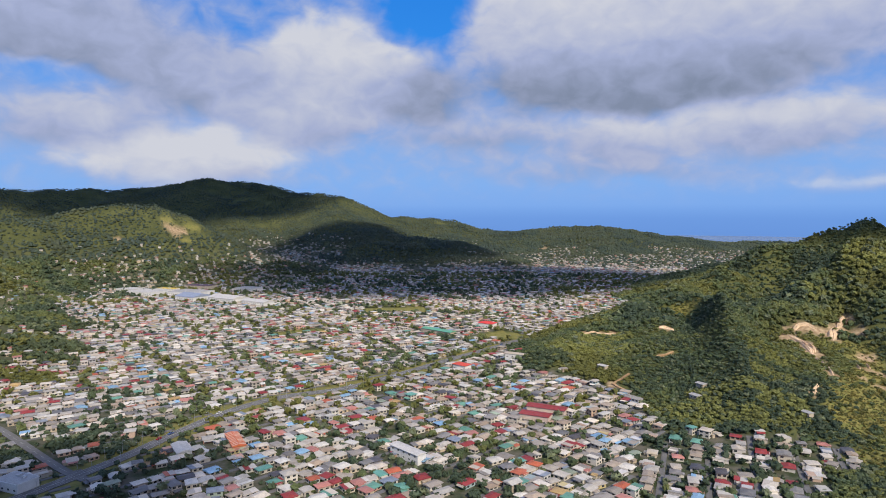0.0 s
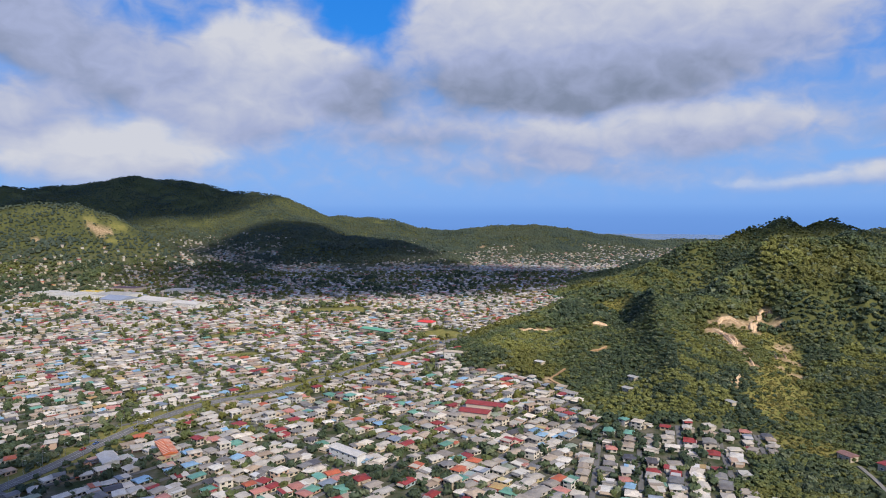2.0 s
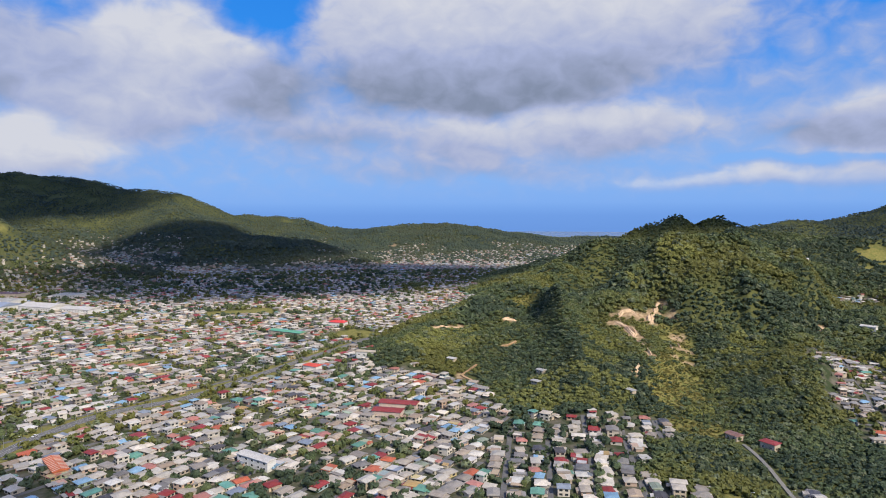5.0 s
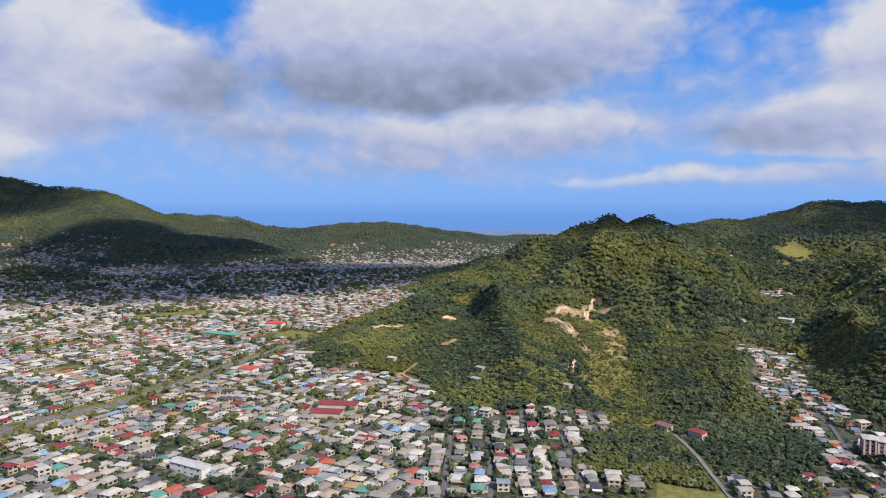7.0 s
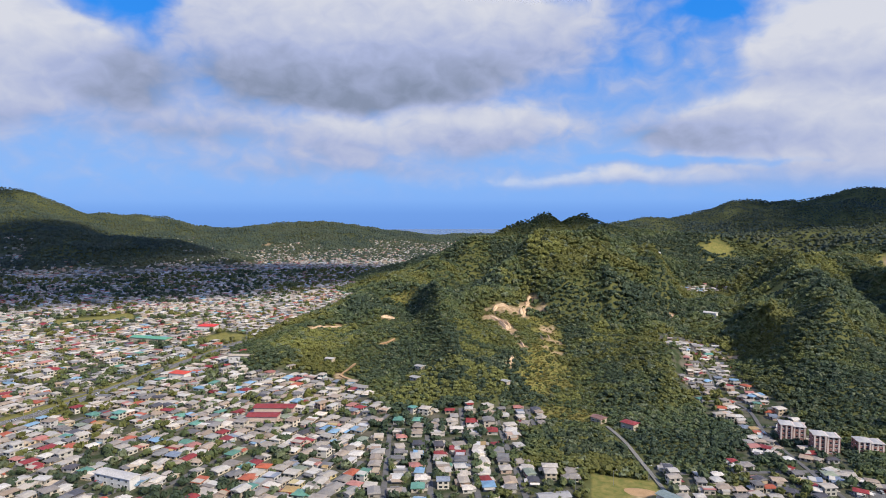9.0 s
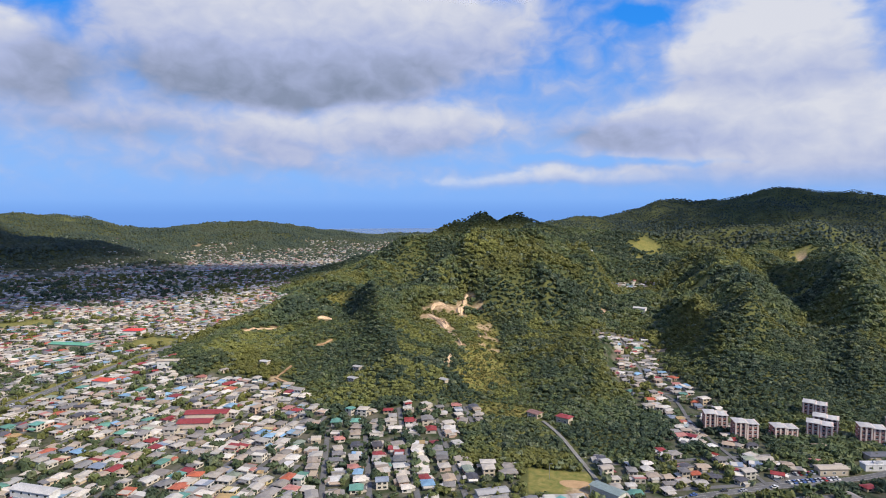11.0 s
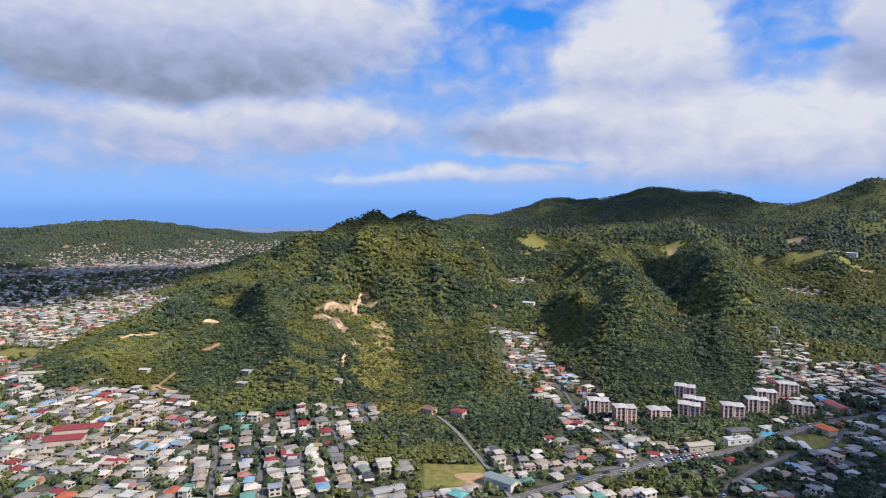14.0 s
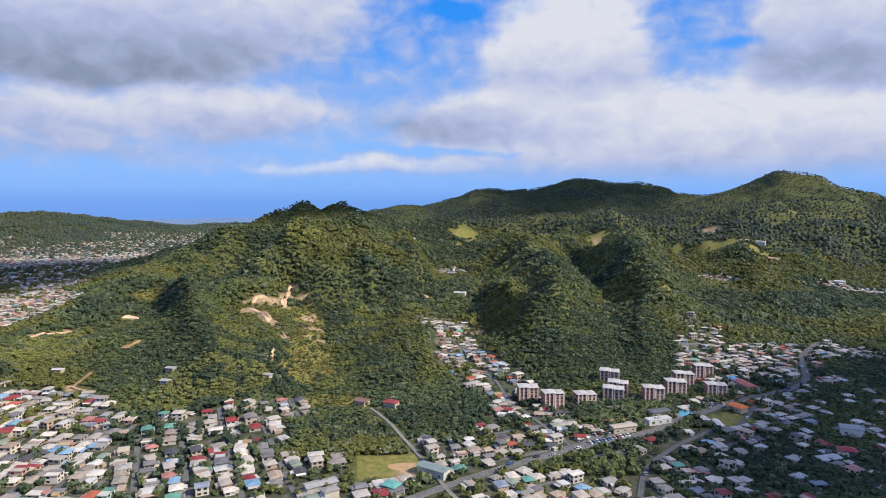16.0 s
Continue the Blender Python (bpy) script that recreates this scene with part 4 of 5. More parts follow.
def scatter(step, d0, d1, a0, a1):
    """Jittered points in a sector."""
    xs = np.arange(-d1, d1, step)
    x, y = np.meshgrid(xs, xs)
    x, y = x.ravel(), y.ravel()
    r, a = np.hypot(x, y), np.degrees(np.arctan2(x, y))
    ok = (r > d0) & (r < d1) & (a > a0) & (a < a1)
    x, y = x[ok], y[ok]
    return x + T.uniform(-0.45, 0.45, len(x)) * step, y + T.uniform(-0.45, 0.45, len(x)) * step


def leaf_colours(x, y, h):
    """Dark wood, olive scrub and bright bamboo, in patches; ravine shade is put into the dark ones."""
    k = len(x)
    a = fbm(x, y, 130, 3, 21)
    b = fbm(x, y, 60, 3, 22)
    dark, mid, olive, lime = np.array((0.058, 0.083, 0.050)), np.array((0.088, 0.118, 0.056)), np.array((0.124, 0.145, 0.054)), np.array((0.168, 0.172, 0.050))
    # species follow the ground in patches, with strays among them
    w = 0.5 + (a * 0.6 + b * 0.4 - 0.5) * 1.35 + T.normal(0, 0.04, k)
    c = np.stack([np.interp(w, [0.36, 0.45, 0.54, 0.64], [q[0], q[1], q[2], q[3]]) for q in zip(dark, mid, olive, lime * 0.8)], 1)
    stand = blobs(x, y, BAMBOO, 19, 0.9)
    c = np.where((stand > T.uniform(0.15, 1.1, k))[:, None], 0.25 * c + 0.95 * lime, c)
    c = np.where((blobs(x, y, DARK_WOOD_AND_SHADE, 23, 0.9) > T.uniform(0.1, 1.15, k))[:, None], 0.2 * c + 0.8 * dark, c)
    pale = T.uniform(size=k) < 0.09
    c = np.where(pale[:, None], np.array((0.145, 0.168, 0.095)), c)
    return c * T.uniform(0.86, 1.16, (k, 1)) * 1.27


def plant(name, kind, x, y, z, size, label, cols=None, tall=1.0):
    if cols is None:
        cols = leaf_colours(x, y, z)
    which = T.randint(0, 8, len(x))
    rot = T.uniform(0, 2 * math.pi, len(x))
    sq = T.uniform(0.8, 1.2, len(x)) * tall
    V, F, C, n = [], [], [], 0
    for k in range(8):
        m = which == k
        if not m.any():
            continue
        tv, tf = CROWNS[kind][k]
        c, s = np.cos(rot[m])[:, None], np.sin(rot[m])[:, None]
        sz = size[m][:, None]
        vx = (tv[None, :, 0] * c - tv[None, :, 1] * s) * sz + x[m][:, None]
        vy = (tv[None, :, 0] * s + tv[None, :, 1] * c) * sz + y[m][:, None]
        vz = tv[None, :, 2] * sz * sq[m][:, None] + z[m][:, None]
        vv = np.stack([vx, vy, vz], -1)
        cnt = m.sum()
        V.append(vv.reshape(-1, 3))
        F.append((tf[None] + (np.arange(cnt) * len(tv))[:, None, None] + n).reshape(-1, 3))
        C.append(np.repeat(cols[m], len(tv), axis=0))
        n += cnt * len(tv)
    ob = new(name, mesh_from(name, np.concatenate(V), [np.concatenate(F)], M_LEAF, np.concatenate(C)))
    return tagged(ob, label, "trees", kind="stuff")


M_CROWNS = [(0.052, 0.078, 0.042), (0.085, 0.115, 0.052), (0.125, 0.142, 0.054)]
NEAR_TREES = []
for tk in range(9):
    cv, cf = crown(80, 500 + tk, leaf=0.30, fan=4)
    crown_me = mesh_from("crown", cv, [cf], M_LEAF, np.tile(M_CROWNS[tk % 3], (len(cv), 1)))
    bm = bmesh.new()
    bmesh.ops.create_cone(bm, cap_ends=True, segments=7, radius1=0.11, radius2=0.05, depth=0.95, matrix=Matrix.Translation((0, 0, 0.35)))
    for k in range(4):
        limb = Matrix.Rotation(k * 1.6 + 0.3 * tk, 4, "Z") @ Matrix.Translation((0.16, 0, 0.72)) @ Matrix.Rotation(radians(42), 4, "Y")
        bmesh.ops.create_cone(bm, cap_ends=True, segments=5, radius1=0.045, radius2=0.015, depth=0.6, matrix=limb)
    trunk_me = bpy.data.meshes.new("trunk")
    bm.to_mesh(trunk_me)
    bm.free()
    trunk_me.materials.append(M_TRUNK)
    NEAR_TREES.append((trunk_me, crown_me))
tree_models = []


def single_tree(x, y, z, size):
    """One broad-leaved tree of its own, with trunk and crown."""
    m = pose(x, y, z + size * 0.1, 0, 0, R.uniform(0, 360)) @ Matrix.Diagonal((size, size, size * R.uniform(0.9, 1.2), 1))
    k = R.randrange(9)
    e = new("tree")
    tagged(e, ("dark green", "mid green", "olive green")[k % 3] + " broad-leaved tree with a dense rounded crown", "tree", "trees near the houses")
    link_part("trunk", NEAR_TREES[k][0], e)
    link_part("crown", NEAR_TREES[k][1], e)
    e.matrix_world = m


def wooded(x, y, h):
    """Where woods stand, and not houses, lawns, roads or clearings."""
    far_off = np.hypot(x, y) > 1450
    town_ = townness(x, y, h)
    ok = ((town_ < 0.3) | (far_off & (T.uniform(size=len(x)) > town_ * 1.7))) & ~in_lawn(x, y, 2) & (road_gap(x, y) > 2.5)
    ok &= (blobs(x, y, BARE, 13) < 0.5) & (T.uniform(size=len(x)) > 0.96 * blobs(x, y, GRASS, 15))
    return ok


for kind, step, d0, d1, size in (("near", 3.4, 262, 760, 2.3), ("mid", 5.6, 760, 1500, 3.7), ("far", 9.0, 1500, 3000, 4.8)):
    x, y = scatter(step, d0, d1, -42, 86)
    h = height(x, y)
    ok = wooded(x, y, h) & seen(x, y, h + 9, 0.003)
    x, y, h = x[ok], y[ok], h[ok]
    size_ = size * (0.55 + 0.75 * T.uniform(size=len(x)) ** 1.6 + 0.9 * (fbm(x, y, 60, 2, 83) - 0.3))
    size_ = size_ * np.where(h > 96, np.interp(np.hypot(x, y), [1000, 1200], [1.0, 0.7]), 1.0)
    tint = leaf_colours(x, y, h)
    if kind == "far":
        tint = tint * 0.28 + np.array((0.052, 0.074, 0.062)) * 0.75     # closed canopy, more even; bluish air haze mixed into the leaf colour
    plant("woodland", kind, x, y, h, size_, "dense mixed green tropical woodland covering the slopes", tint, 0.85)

# low scrub over the grassy slopes
x, y = scatter(2.7, 380, 1250, 2, 75)
near_spot = np.zeros(len(x), bool)
for spot in MEADOWS + SLIPS:
    near_spot |= np.hypot(x - spot[0], y - spot[1]) < spot[2] * 1.5
x, y = x[near_spot], y[near_spot]
h = height(x, y)
ok = (T.uniform(size=len(x)) < 0.75 * blobs(x, y, MEADOWS, 15) * (0.35 + 1.3 * fbm(x, y, 14, 2, 88)) * (1 - 0.8 * blobs(x, y, SLIPS, 13))) & ~in_lawn(x, y, 2) & (road_gap(x, y) > 2) & (townness(x, y, h) < 0.3)
x, y, h = x[ok], y[ok], h[ok]
tone = T.uniform(size=(len(x), 1)) * 0.7 + 0.5 * fbm(x, y, 20, 2, 89)[:, None] - 0.1
scrub_cols = np.array((0.075, 0.10, 0.036)) * (1 - tone) + np.array((0.28, 0.235, 0.065)) * tone
plant("scrub", "mid", x, y, h - 0.2, 0.8 + 1.3 * T.uniform(size=len(x)) ** 2, "low yellow-green scrub and tall grass on the open slopes", scrub_cols, 0.7)

# gardens: trees between the houses
x, y = scatter(5.0, 262, 1600, -42, 86)
h = height(x, y)
ok = (townness(x, y, h) >= 0.3) & (road_gap(x, y) > 2) & ~in_lawn(x, y, 1) & (T.uniform(size=len(x)) < np.interp(np.hypot(x, y), [600, 1150, 1300, 1600], [0.36, 0.24, 0.36, 0.4]) + 0.2 * (fbm(x, y, 70, 2, 91) < 0.36) + 0.4 * ((x > 200) & (y < 330) & (fbm(x, y, 46, 3, 33) < 0.49)))
x, y, h = x[ok], y[ok], h[ok]
hx = np.array([(b.x, b.y) for b in houses])
cells = {}
for i, (a, b_) in enumerate(hx):
    cells.setdefault((int(a // 20), int(b_ // 20)), []).append(i)
free = []
for i in range(len(x)):
    cx, cy = int(x[i] // 20), int(y[i] // 20)
    close = [j for dx in (-1, 0, 1) for dy in (-1, 0, 1) for j in cells.get((cx + dx, cy + dy), ())]
    free.append(not close or min(np.hypot(hx[j][0] - x[i], hx[j][1] - y[i]) for j in close) > 3.7)
free = np.array(free)
x, y, h = x[free], y[free], h[free]
r = np.hypot(x, y)
for kind, d0, d1 in (("near", 0, 520), ("mid", 520, 1600)):
    m = (r >= d0) & (r < d1)
    if kind == "near":
        order = np.argsort(np.where(m, r, 1e9))[:260]
        for i in order:
            single_tree(float(x[i]), float(y[i]), float(h[i]), 1.5 + 2.2 * R.random() ** 1.6)
        m[order] = False
    plant("garden_trees", kind, x[m], y[m], h[m], (1.4 + 2.7 * T.uniform(size=m.sum()) ** 1.8) * np.interp(r[m], [1100, 1300], [1.0, 1.3]), "scattered green garden trees between the houses")


# ---- apartment blocks ----
M_BRICK = plain("brown_pink_render", (0.33, 0.17, 0.145), 0.85, 0.3, 0.2)
M_PIER = plain("cream_render", (0.62, 0.52, 0.46), 0.85, 0.3, 0.12)
M_SLAB = plain("pale_roof_sheet", (0.42, 0.405, 0.39), 0.7, 0.3, 0.2)
M_POOL, pn, pb = material("pool_water", 0.08, 0.0, 0.5)
pb.inputs["Base Color"].default_value = (0.10, 0.42, 0.55, 1)
M_COURT = plain("green_court", (0.06, 0.12, 0.085), 0.85, 0.2, 0.15)


def ground_at(x, y):
    return float(height(np.array([x]), np.array([y]))[0])


def boxes_mesh(name, items, mat):
    hp = Heap()
    for b in items:
        hp.add(box(*b), BOX_Q, col=(0.6, 0.6, 0.6))
    return hp.mesh(name, mat)


APT_WINDOW = boxes_mesh("window", [(-0.6, 0.6, -0.05, 0.06, -0.55, 0.55)], M_GLASS)
APT_SILL = boxes_mesh("sill", [(-0.85, 0.85, -0.16, 0.05, -0.7, -0.56)], M_FRAME)


def apartment_block(x, y, turn, units, storeys):
    """A walk-up block: brown walls between cream piers, with a stepped pale roof over each unit."""
    e = new("apartment_block")
    tagged(e, f"{storeys}-storey brown and cream apartment block with pale stepped roofs", "apartment block", "apartment blocks below the woods")
    uw, dep, hh = 7.9, 9.0, storeys * 2.8
    full = units * uw
    link_part("wall", boxes_mesh("wall", [(-full / 2, full / 2, -dep / 2, dep / 2, -3, hh)], M_BRICK), e)
    for u in range(units):
        cx = -full / 2 + (u + 0.5) * uw
        out = 0.9 if u % 2 == 0 else 0.25
        piers = []
        for s in (-1, 1):
            px0 = cx + s * uw * 0.40
            piers.append((px0 - 0.45, px0 + 0.45, -dep / 2 - out, dep / 2 + out, -3, hh + 0.3))
        piers.append((cx - 0.5, cx + 0.5, -dep / 2 - out * 0.6, dep / 2 + out * 0.6, -3, hh + 0.2))
        for b in piers:
            link_part("pier", boxes_mesh("pier", [b], M_PIER), e)
        lift = 0.9 if u % 2 == 0 else 0.3
        hp = Heap()
        rv, rq, rt = roof_shape(uw - 0.3, dep + 1.2, hh + lift - 0.55, 0.6, 0.35, uw * 0.35)
        hp.add(rv, rq, rt, col=(0.55, 0.53, 0.51))
        ob = link_part("roof", hp.mesh("roof", M_SLAB), e)
        ob.location = (cx, 0, 0)
        for st in range(storeys):
            for s in (-1, 1):
                for f, yy in ((0, -dep / 2 - 0.03), (180, dep / 2 + 0.03)):
                    w_ = link_part("window", APT_WINDOW, e, pose(cx + s * uw * 0.205, yy, 1.6 + st * 2.8, 0, 0, f))
                    link_part("sill", APT_SILL, w_)
    for st in range(storeys):
        for s in (-1, 1):
            for yy in (-2.6, 2.6):
                w_ = link_part("window", APT_WINDOW, e, pose(s * (full / 2 + 0.03), yy, 1.6 + st * 2.8, 0, 0, 90 * s))
                link_part("sill", APT_SILL, w_)
    e.matrix_world = pose(x, y, ground_at(x, y) + 0.2, 0, 0, turn)
    return e


for x, y, turn, units, storeys in ((386, 288, -42, 2, 4), (388, 266, -38, 2, 4), (410, 252, -35, 2, 3), (464, 262, -62, 2, 4), (446, 244, -62, 2, 4), (430, 239, -60, 2, 4),
                                   (453, 218, -48, 2, 4), (481, 213, -48, 2, 4), (507, 218, -48, 2, 4), (542, 216, -48, 2, 4), (504, 190, -52, 2, 3)):
    apartment_block(x, y, turn, units, storeys)


# ---- larger buildings ----
def large_building(name, label, category, x, y, turn, w, l, h, roof, wall, style="gable", bays=6):
    e = new(name)
    tagged(e, label, category)
    hp = Heap()
    hp.add(box(-w / 2, w / 2, -l / 2, l / 2, -2.5, h + 0.1), BOX_Q, col=wall)
    link_part("wall", hp.mesh("wall", M_WALL), e)
    hp = Heap()
    if style == "gable":
        v, q, t = roof_shape(w, l, h, w * 0.13, 0.7, 0.2)
        hp.add(v, q, t, col=roof)
    elif style == "hip":
        v, q, t = roof_shape(w, l, h, w * 0.16, 0.8, w / 2)
        hp.add(v, q, t, col=roof)
    else:
        hp.add(box(-w / 2 - 0.3, w / 2 + 0.3, -l / 2 - 0.3, l / 2 + 0.3, h, h + 0.5), BOX_Q, col=wall)
        hp.add(box(-w / 2 + 0.3, w / 2 - 0.3, -l / 2 + 0.3, l / 2 - 0.3, h + 0.45, h + 0.62), BOX_Q, col=roof)
    roof_ = link_part("roof", hp.mesh("roof", M_ROOF), e)
    if name == "terrace":
        for k in range(10):
            yy = -l / 2 + (k + 0.5) * l / 10
            rib = Heap()
            for s in (-1, 1):
                b = box(0.3, w / 2 + 0.6, yy - 0.3, yy + 0.3, h + 0.2, h + 0.45)
                b[:, 2] += (w / 2 - b[:, 0]) * 0.23
                b[:, 0] *= s
                rib.add(b, BOX_Q, col=(0.62, 0.45, 0.36))
            link_part("roof_stripe", rib.mesh("roof_stripe", M_ROOF), roof_)
    n = max(2, int(l / 5))
    for st in range(max(1, int(h / 3.1))):
        for k in range(n):
            yy = -l / 2 + (k + 0.5) * l / n
            for s in (-1, 1):
                w_ = link_part("window", WINDOW, e, pose(s * w / 2, yy, 1.7 + 3.0 * st, 0, 0, 90 * s))
                link_part("window_frame", FRAME, w_)
    if style == "flat":
        for k in range(3):
            rx, ry = R.uniform(-w * 0.3, w * 0.3), R.uniform(-l * 0.35, l * 0.35)
            hp = Heap()
            hp.add(box(rx - 0.9, rx + 0.9, ry - 1.1, ry + 1.1, h + 0.55, h + 1.7), BOX_Q, col=(0.5, 0.5, 0.5))
            link_part("rooftop_unit", hp.mesh("rooftop_unit", M_ROOF), e)
    e.matrix_world = pose(x, y, ground_at(x, y) + 0.3, 0, 0, turn)
    return e


GREY, PALE, WHITE, TAN = (0.36, 0.35, 0.33), (0.50, 0.48, 0.45), (0.60, 0.59, 0.57), (0.42, 0.36, 0.28)
MAROON, ORANGE, TEAL, BLUE, YELLOW, GREEN = (0.25, 0.045, 0.045), (0.52, 0.13, 0.045), (0.13, 0.36, 0.32), (0.13, 0.30, 0.52), (0.60, 0.42, 0.06), (0.14, 0.22, 0.12)
for row in (
        ("warehouse", "wide shop hall with pale flat roof", "warehouse", -585, 1187, 70, 46, 60, 8, PALE, WHITE, "flat"),
        ("warehouse", "yellow-roofed shop hall beside car park", "warehouse", -560, 1215, 70, 18, 44, 9, YELLOW, WHITE, "flat"),
        ("warehouse", "long grey flat-roofed shop hall", "warehouse", -500, 1180, 70, 50, 70, 8, GREY, WHITE, "flat"),
        ("warehouse", "blue-grey metal hall with low gable", "warehouse", -470, 1120, 60, 40, 50, 8, (0.25, 0.29, 0.38), WHITE, "gable"),
        ("warehouse", "pale metal hall with low gable", "warehouse", -400, 1100, 60, 34, 66, 8, PALE, WHITE, "gable"),
        ("warehouse", "dark maroon-roofed shop hall", "warehouse", -520, 1275, 70, 30, 60, 8, (0.12, 0.07, 0.09), TAN, "flat"),
        ("warehouse", "long pale hall with white walls", "warehouse", -335, 1062, 60, 24, 54, 7, PALE, WHITE, "gable"),
        ("warehouse", "pale flat-roofed hall beside houses", "warehouse", -640, 1225, 70, 28, 40, 7, PALE, WHITE, "flat"),
        ("warehouse", "grey flat-roofed hall among houses", "warehouse", -410, 1245, 70, 30, 44, 7, GREY, WHITE, "flat"),
        ("terrace", "long terrace with striped orange-red metal roof", "terrace", -150, 420, 30, 8, 28, 3.6, ORANGE, (0.5, 0.25, 0.15), "gable"),
        ("school_hall", "plain cream hall with pale gabled roof", "hall", -180, 404, 35, 9, 19, 4, PALE, WHITE, "gable"),
        ("petrol_station", "flat grey roofed white shop with red sign wall", "shop", -254, 352, 70, 13, 20, 5, GREY, WHITE, "flat"),
        ("school_block", "long white three-storey block with pale roof", "school", -30, 398, 45, 7, 27, 6.2, PALE, WHITE, "gable"),
        ("school_block", "long maroon-roofed school building", "school", 73, 487, 65, 10, 30, 6, MAROON, (0.5, 0.4, 0.34), "gable"),
        ("school_block", "low maroon-roofed wing of a school", "school", 62, 470, 65, 10, 22, 6, MAROON, (0.5, 0.4, 0.34), "gable"),
        ("long_house", "long cream two-storey building under wooded slope", "house", 64, 640, 65, 8, 22, 4.6, TAN, WHITE, "gable"),
        ("shop_hall", "bright red-roofed shop near the highway", "shop", 46, 858, 60, 14, 22, 6, (0.6, 0.06, 0.05), WHITE, "hip"),
        ("shop_hall", "orange-red roofed house beside the highway", "shop", 8, 628, 50, 10, 16, 5, (0.55, 0.08, 0.05), WHITE, "hip"),
        ("shop_hall", "long green-roofed shop row", "shop", -20, 812, 50, 12, 50, 5, (0.12, 0.33, 0.22), TAN, "gable"),
        ("hillside_house", "maroon-roofed two-storey house on a wooded slope", "house", 300, 350, 20, 7, 10, 4.6, MAROON, TAN, "hip"),
        ("hillside_house", "small weathered house on a grassy slope", "house", 289, 371, 15, 7, 9, 3.4, (0.22, 0.12, 0.10), TAN, "gable"),
        ("hillside_house", "white house half hidden in woods", "house", 258, 456, 20, 4.6, 7, 3, GREY, TAN, "gable"),
        ("hillside_house", "pale house in a clearing", "house", 206, 520, 30, 5, 7, 3, GREY, TAN, "gable"),
        ("hillside_house", "grey-roofed house in a clearing", "house", 192, 496, 30, 5, 7, 3, GREY, TAN, "gable"),
        ("hillside_house", "cream house at the edge of woods", "house", 143, 599, 40, 5.5, 8, 3.2, PALE, TAN, "gable"),
        ("hillside_house", "white house on the far wooded crest", "house", 886, 969, 30, 12, 18, 7, PALE, WHITE, "flat"),
        ("hillside_house", "white house at the head of the gully", "house", 655, 611, 30, 10, 16, 5, PALE, WHITE, "gable"),
        ("hillside_house", "pale house on a hillside clearing", "house", 1404, 482, 30, 9, 16, 5, PALE, WHITE, "gable"),
        ("hillside_house", "white house on a hillside clearing", "house", 1436, 459, 10, 9, 18, 6, PALE, WHITE, "gable"),
        ("hillside_house", "white house among dark trees", "house", 1243, 267, 10, 9, 16, 5, WHITE, WHITE, "gable"),
        ("pavilion", "long sports pavilion with green-grey metal roof", "pavilion", 243, 247, 12, 7, 18, 4.5, (0.20, 0.25, 0.24), (0.5, 0.5, 0.45), "gable"),
        ("shelter", "small teal-roofed shelter by the field", "shelter", 214, 250, 12, 6.5, 8, 3.2, TEAL, WHITE, "hip"),
        ("workshop", "long barrel-like grey metal workshop", "workshop", 187, 277, 75, 6.5, 17, 4, (0.33, 0.32, 0.31), GREY, "gable"),
        ("clubhouse", "low clubhouse with dark roof by the pool", "clubhouse", 426, 200, 62, 6.5, 15, 3.4, (0.12, 0.12, 0.13), TAN, "hip"),
        ("clubhouse", "long low pale building beside car park", "clubhouse", 410, 193, 62, 5.5, 18, 3.4, PALE, WHITE, "flat"),
        ("office", "beige long building beside the road", "office", 379, 203, 62, 6, 17, 4, TAN, TAN, "gable"),
        ("restaurant", "bright orange-roofed building beside the road", "restaurant", 476, 163, -20, 8, 12, 3.6, (0.62, 0.16, 0.04), TAN, "hip"),
        ("store", "long pale shed beside the playing field", "shed", 434, 170, -40, 3.6, 9, 3, PALE, WHITE, "gable"),
        ("store", "long white shed beside the playing field", "shed", 432, 160, -50, 3.2, 13, 3, WHITE, WHITE, "gable"),
        ("store", "red-roofed long store beside car park", "store", 536, 178, -35, 8, 20, 4, (0.34, 0.10, 0.09), TAN, "gable"),
        ("store", "blue-roofed store beside the road", "store", 544, 190, -35, 6, 9, 4, BLUE, WHITE, "gable"),
        ("villa", "white two-storey villa with grey roof among trees", "house", 481, 92, 20, 8, 13, 5, GREY, WHITE, "gable"),
        ("villa", "bright red-roofed house among trees", "house", 441, 86, 30, 7, 9, 3.4, (0.40, 0.05, 0.05), WHITE, "hip"),
        ("villa", "pale long-roofed house among trees", "house", 420, 91, 60, 6, 13, 3.2, PALE, WHITE, "gable")):
    large_building(*row)

# the pool, its deck and the courts
deck = new("pool_deck", boxes_mesh("pool_deck", [(-11, 11, -7, 7, -1.0, 0.45)], M_PATH))
deck.matrix_world = pose(443, 188, ground_at(443, 188), 0, 0, 30)
tagged(deck, "pale concrete deck round a pool", "pool deck", kind="structure")
pool = new("swimming_pool", boxes_mesh("swimming_pool", [(-8, 8, -4, 4, -0.2, 0.5)], M_POOL))
pool.matrix_world = pose(443, 188, ground_at(443, 188), 0, 0, 30)
tagged(pool, "bright turquoise swimming pool in a pale deck", "pool")
court = new("tennis_court", boxes_mesh("tennis_court", [(-9, 9, -17, 17, -0.5, 0.4)], M_COURT))
court.matrix_world = pose(434, 219, ground_at(434, 219), 0, 0, 55)
tagged(court, "dark green hard tennis court", "tennis court", kind="structure")
park = new("car_park", boxes_mesh("car_park", [(-26, 26, -6, 6, -0.5, 0.35)], M_ASPHALT))
park.matrix_world = pose(466, 201, ground_at(466, 201), 0, 0, -48)
tagged(park, "grey asphalt car park below the apartment blocks", "car park", kind="structure")
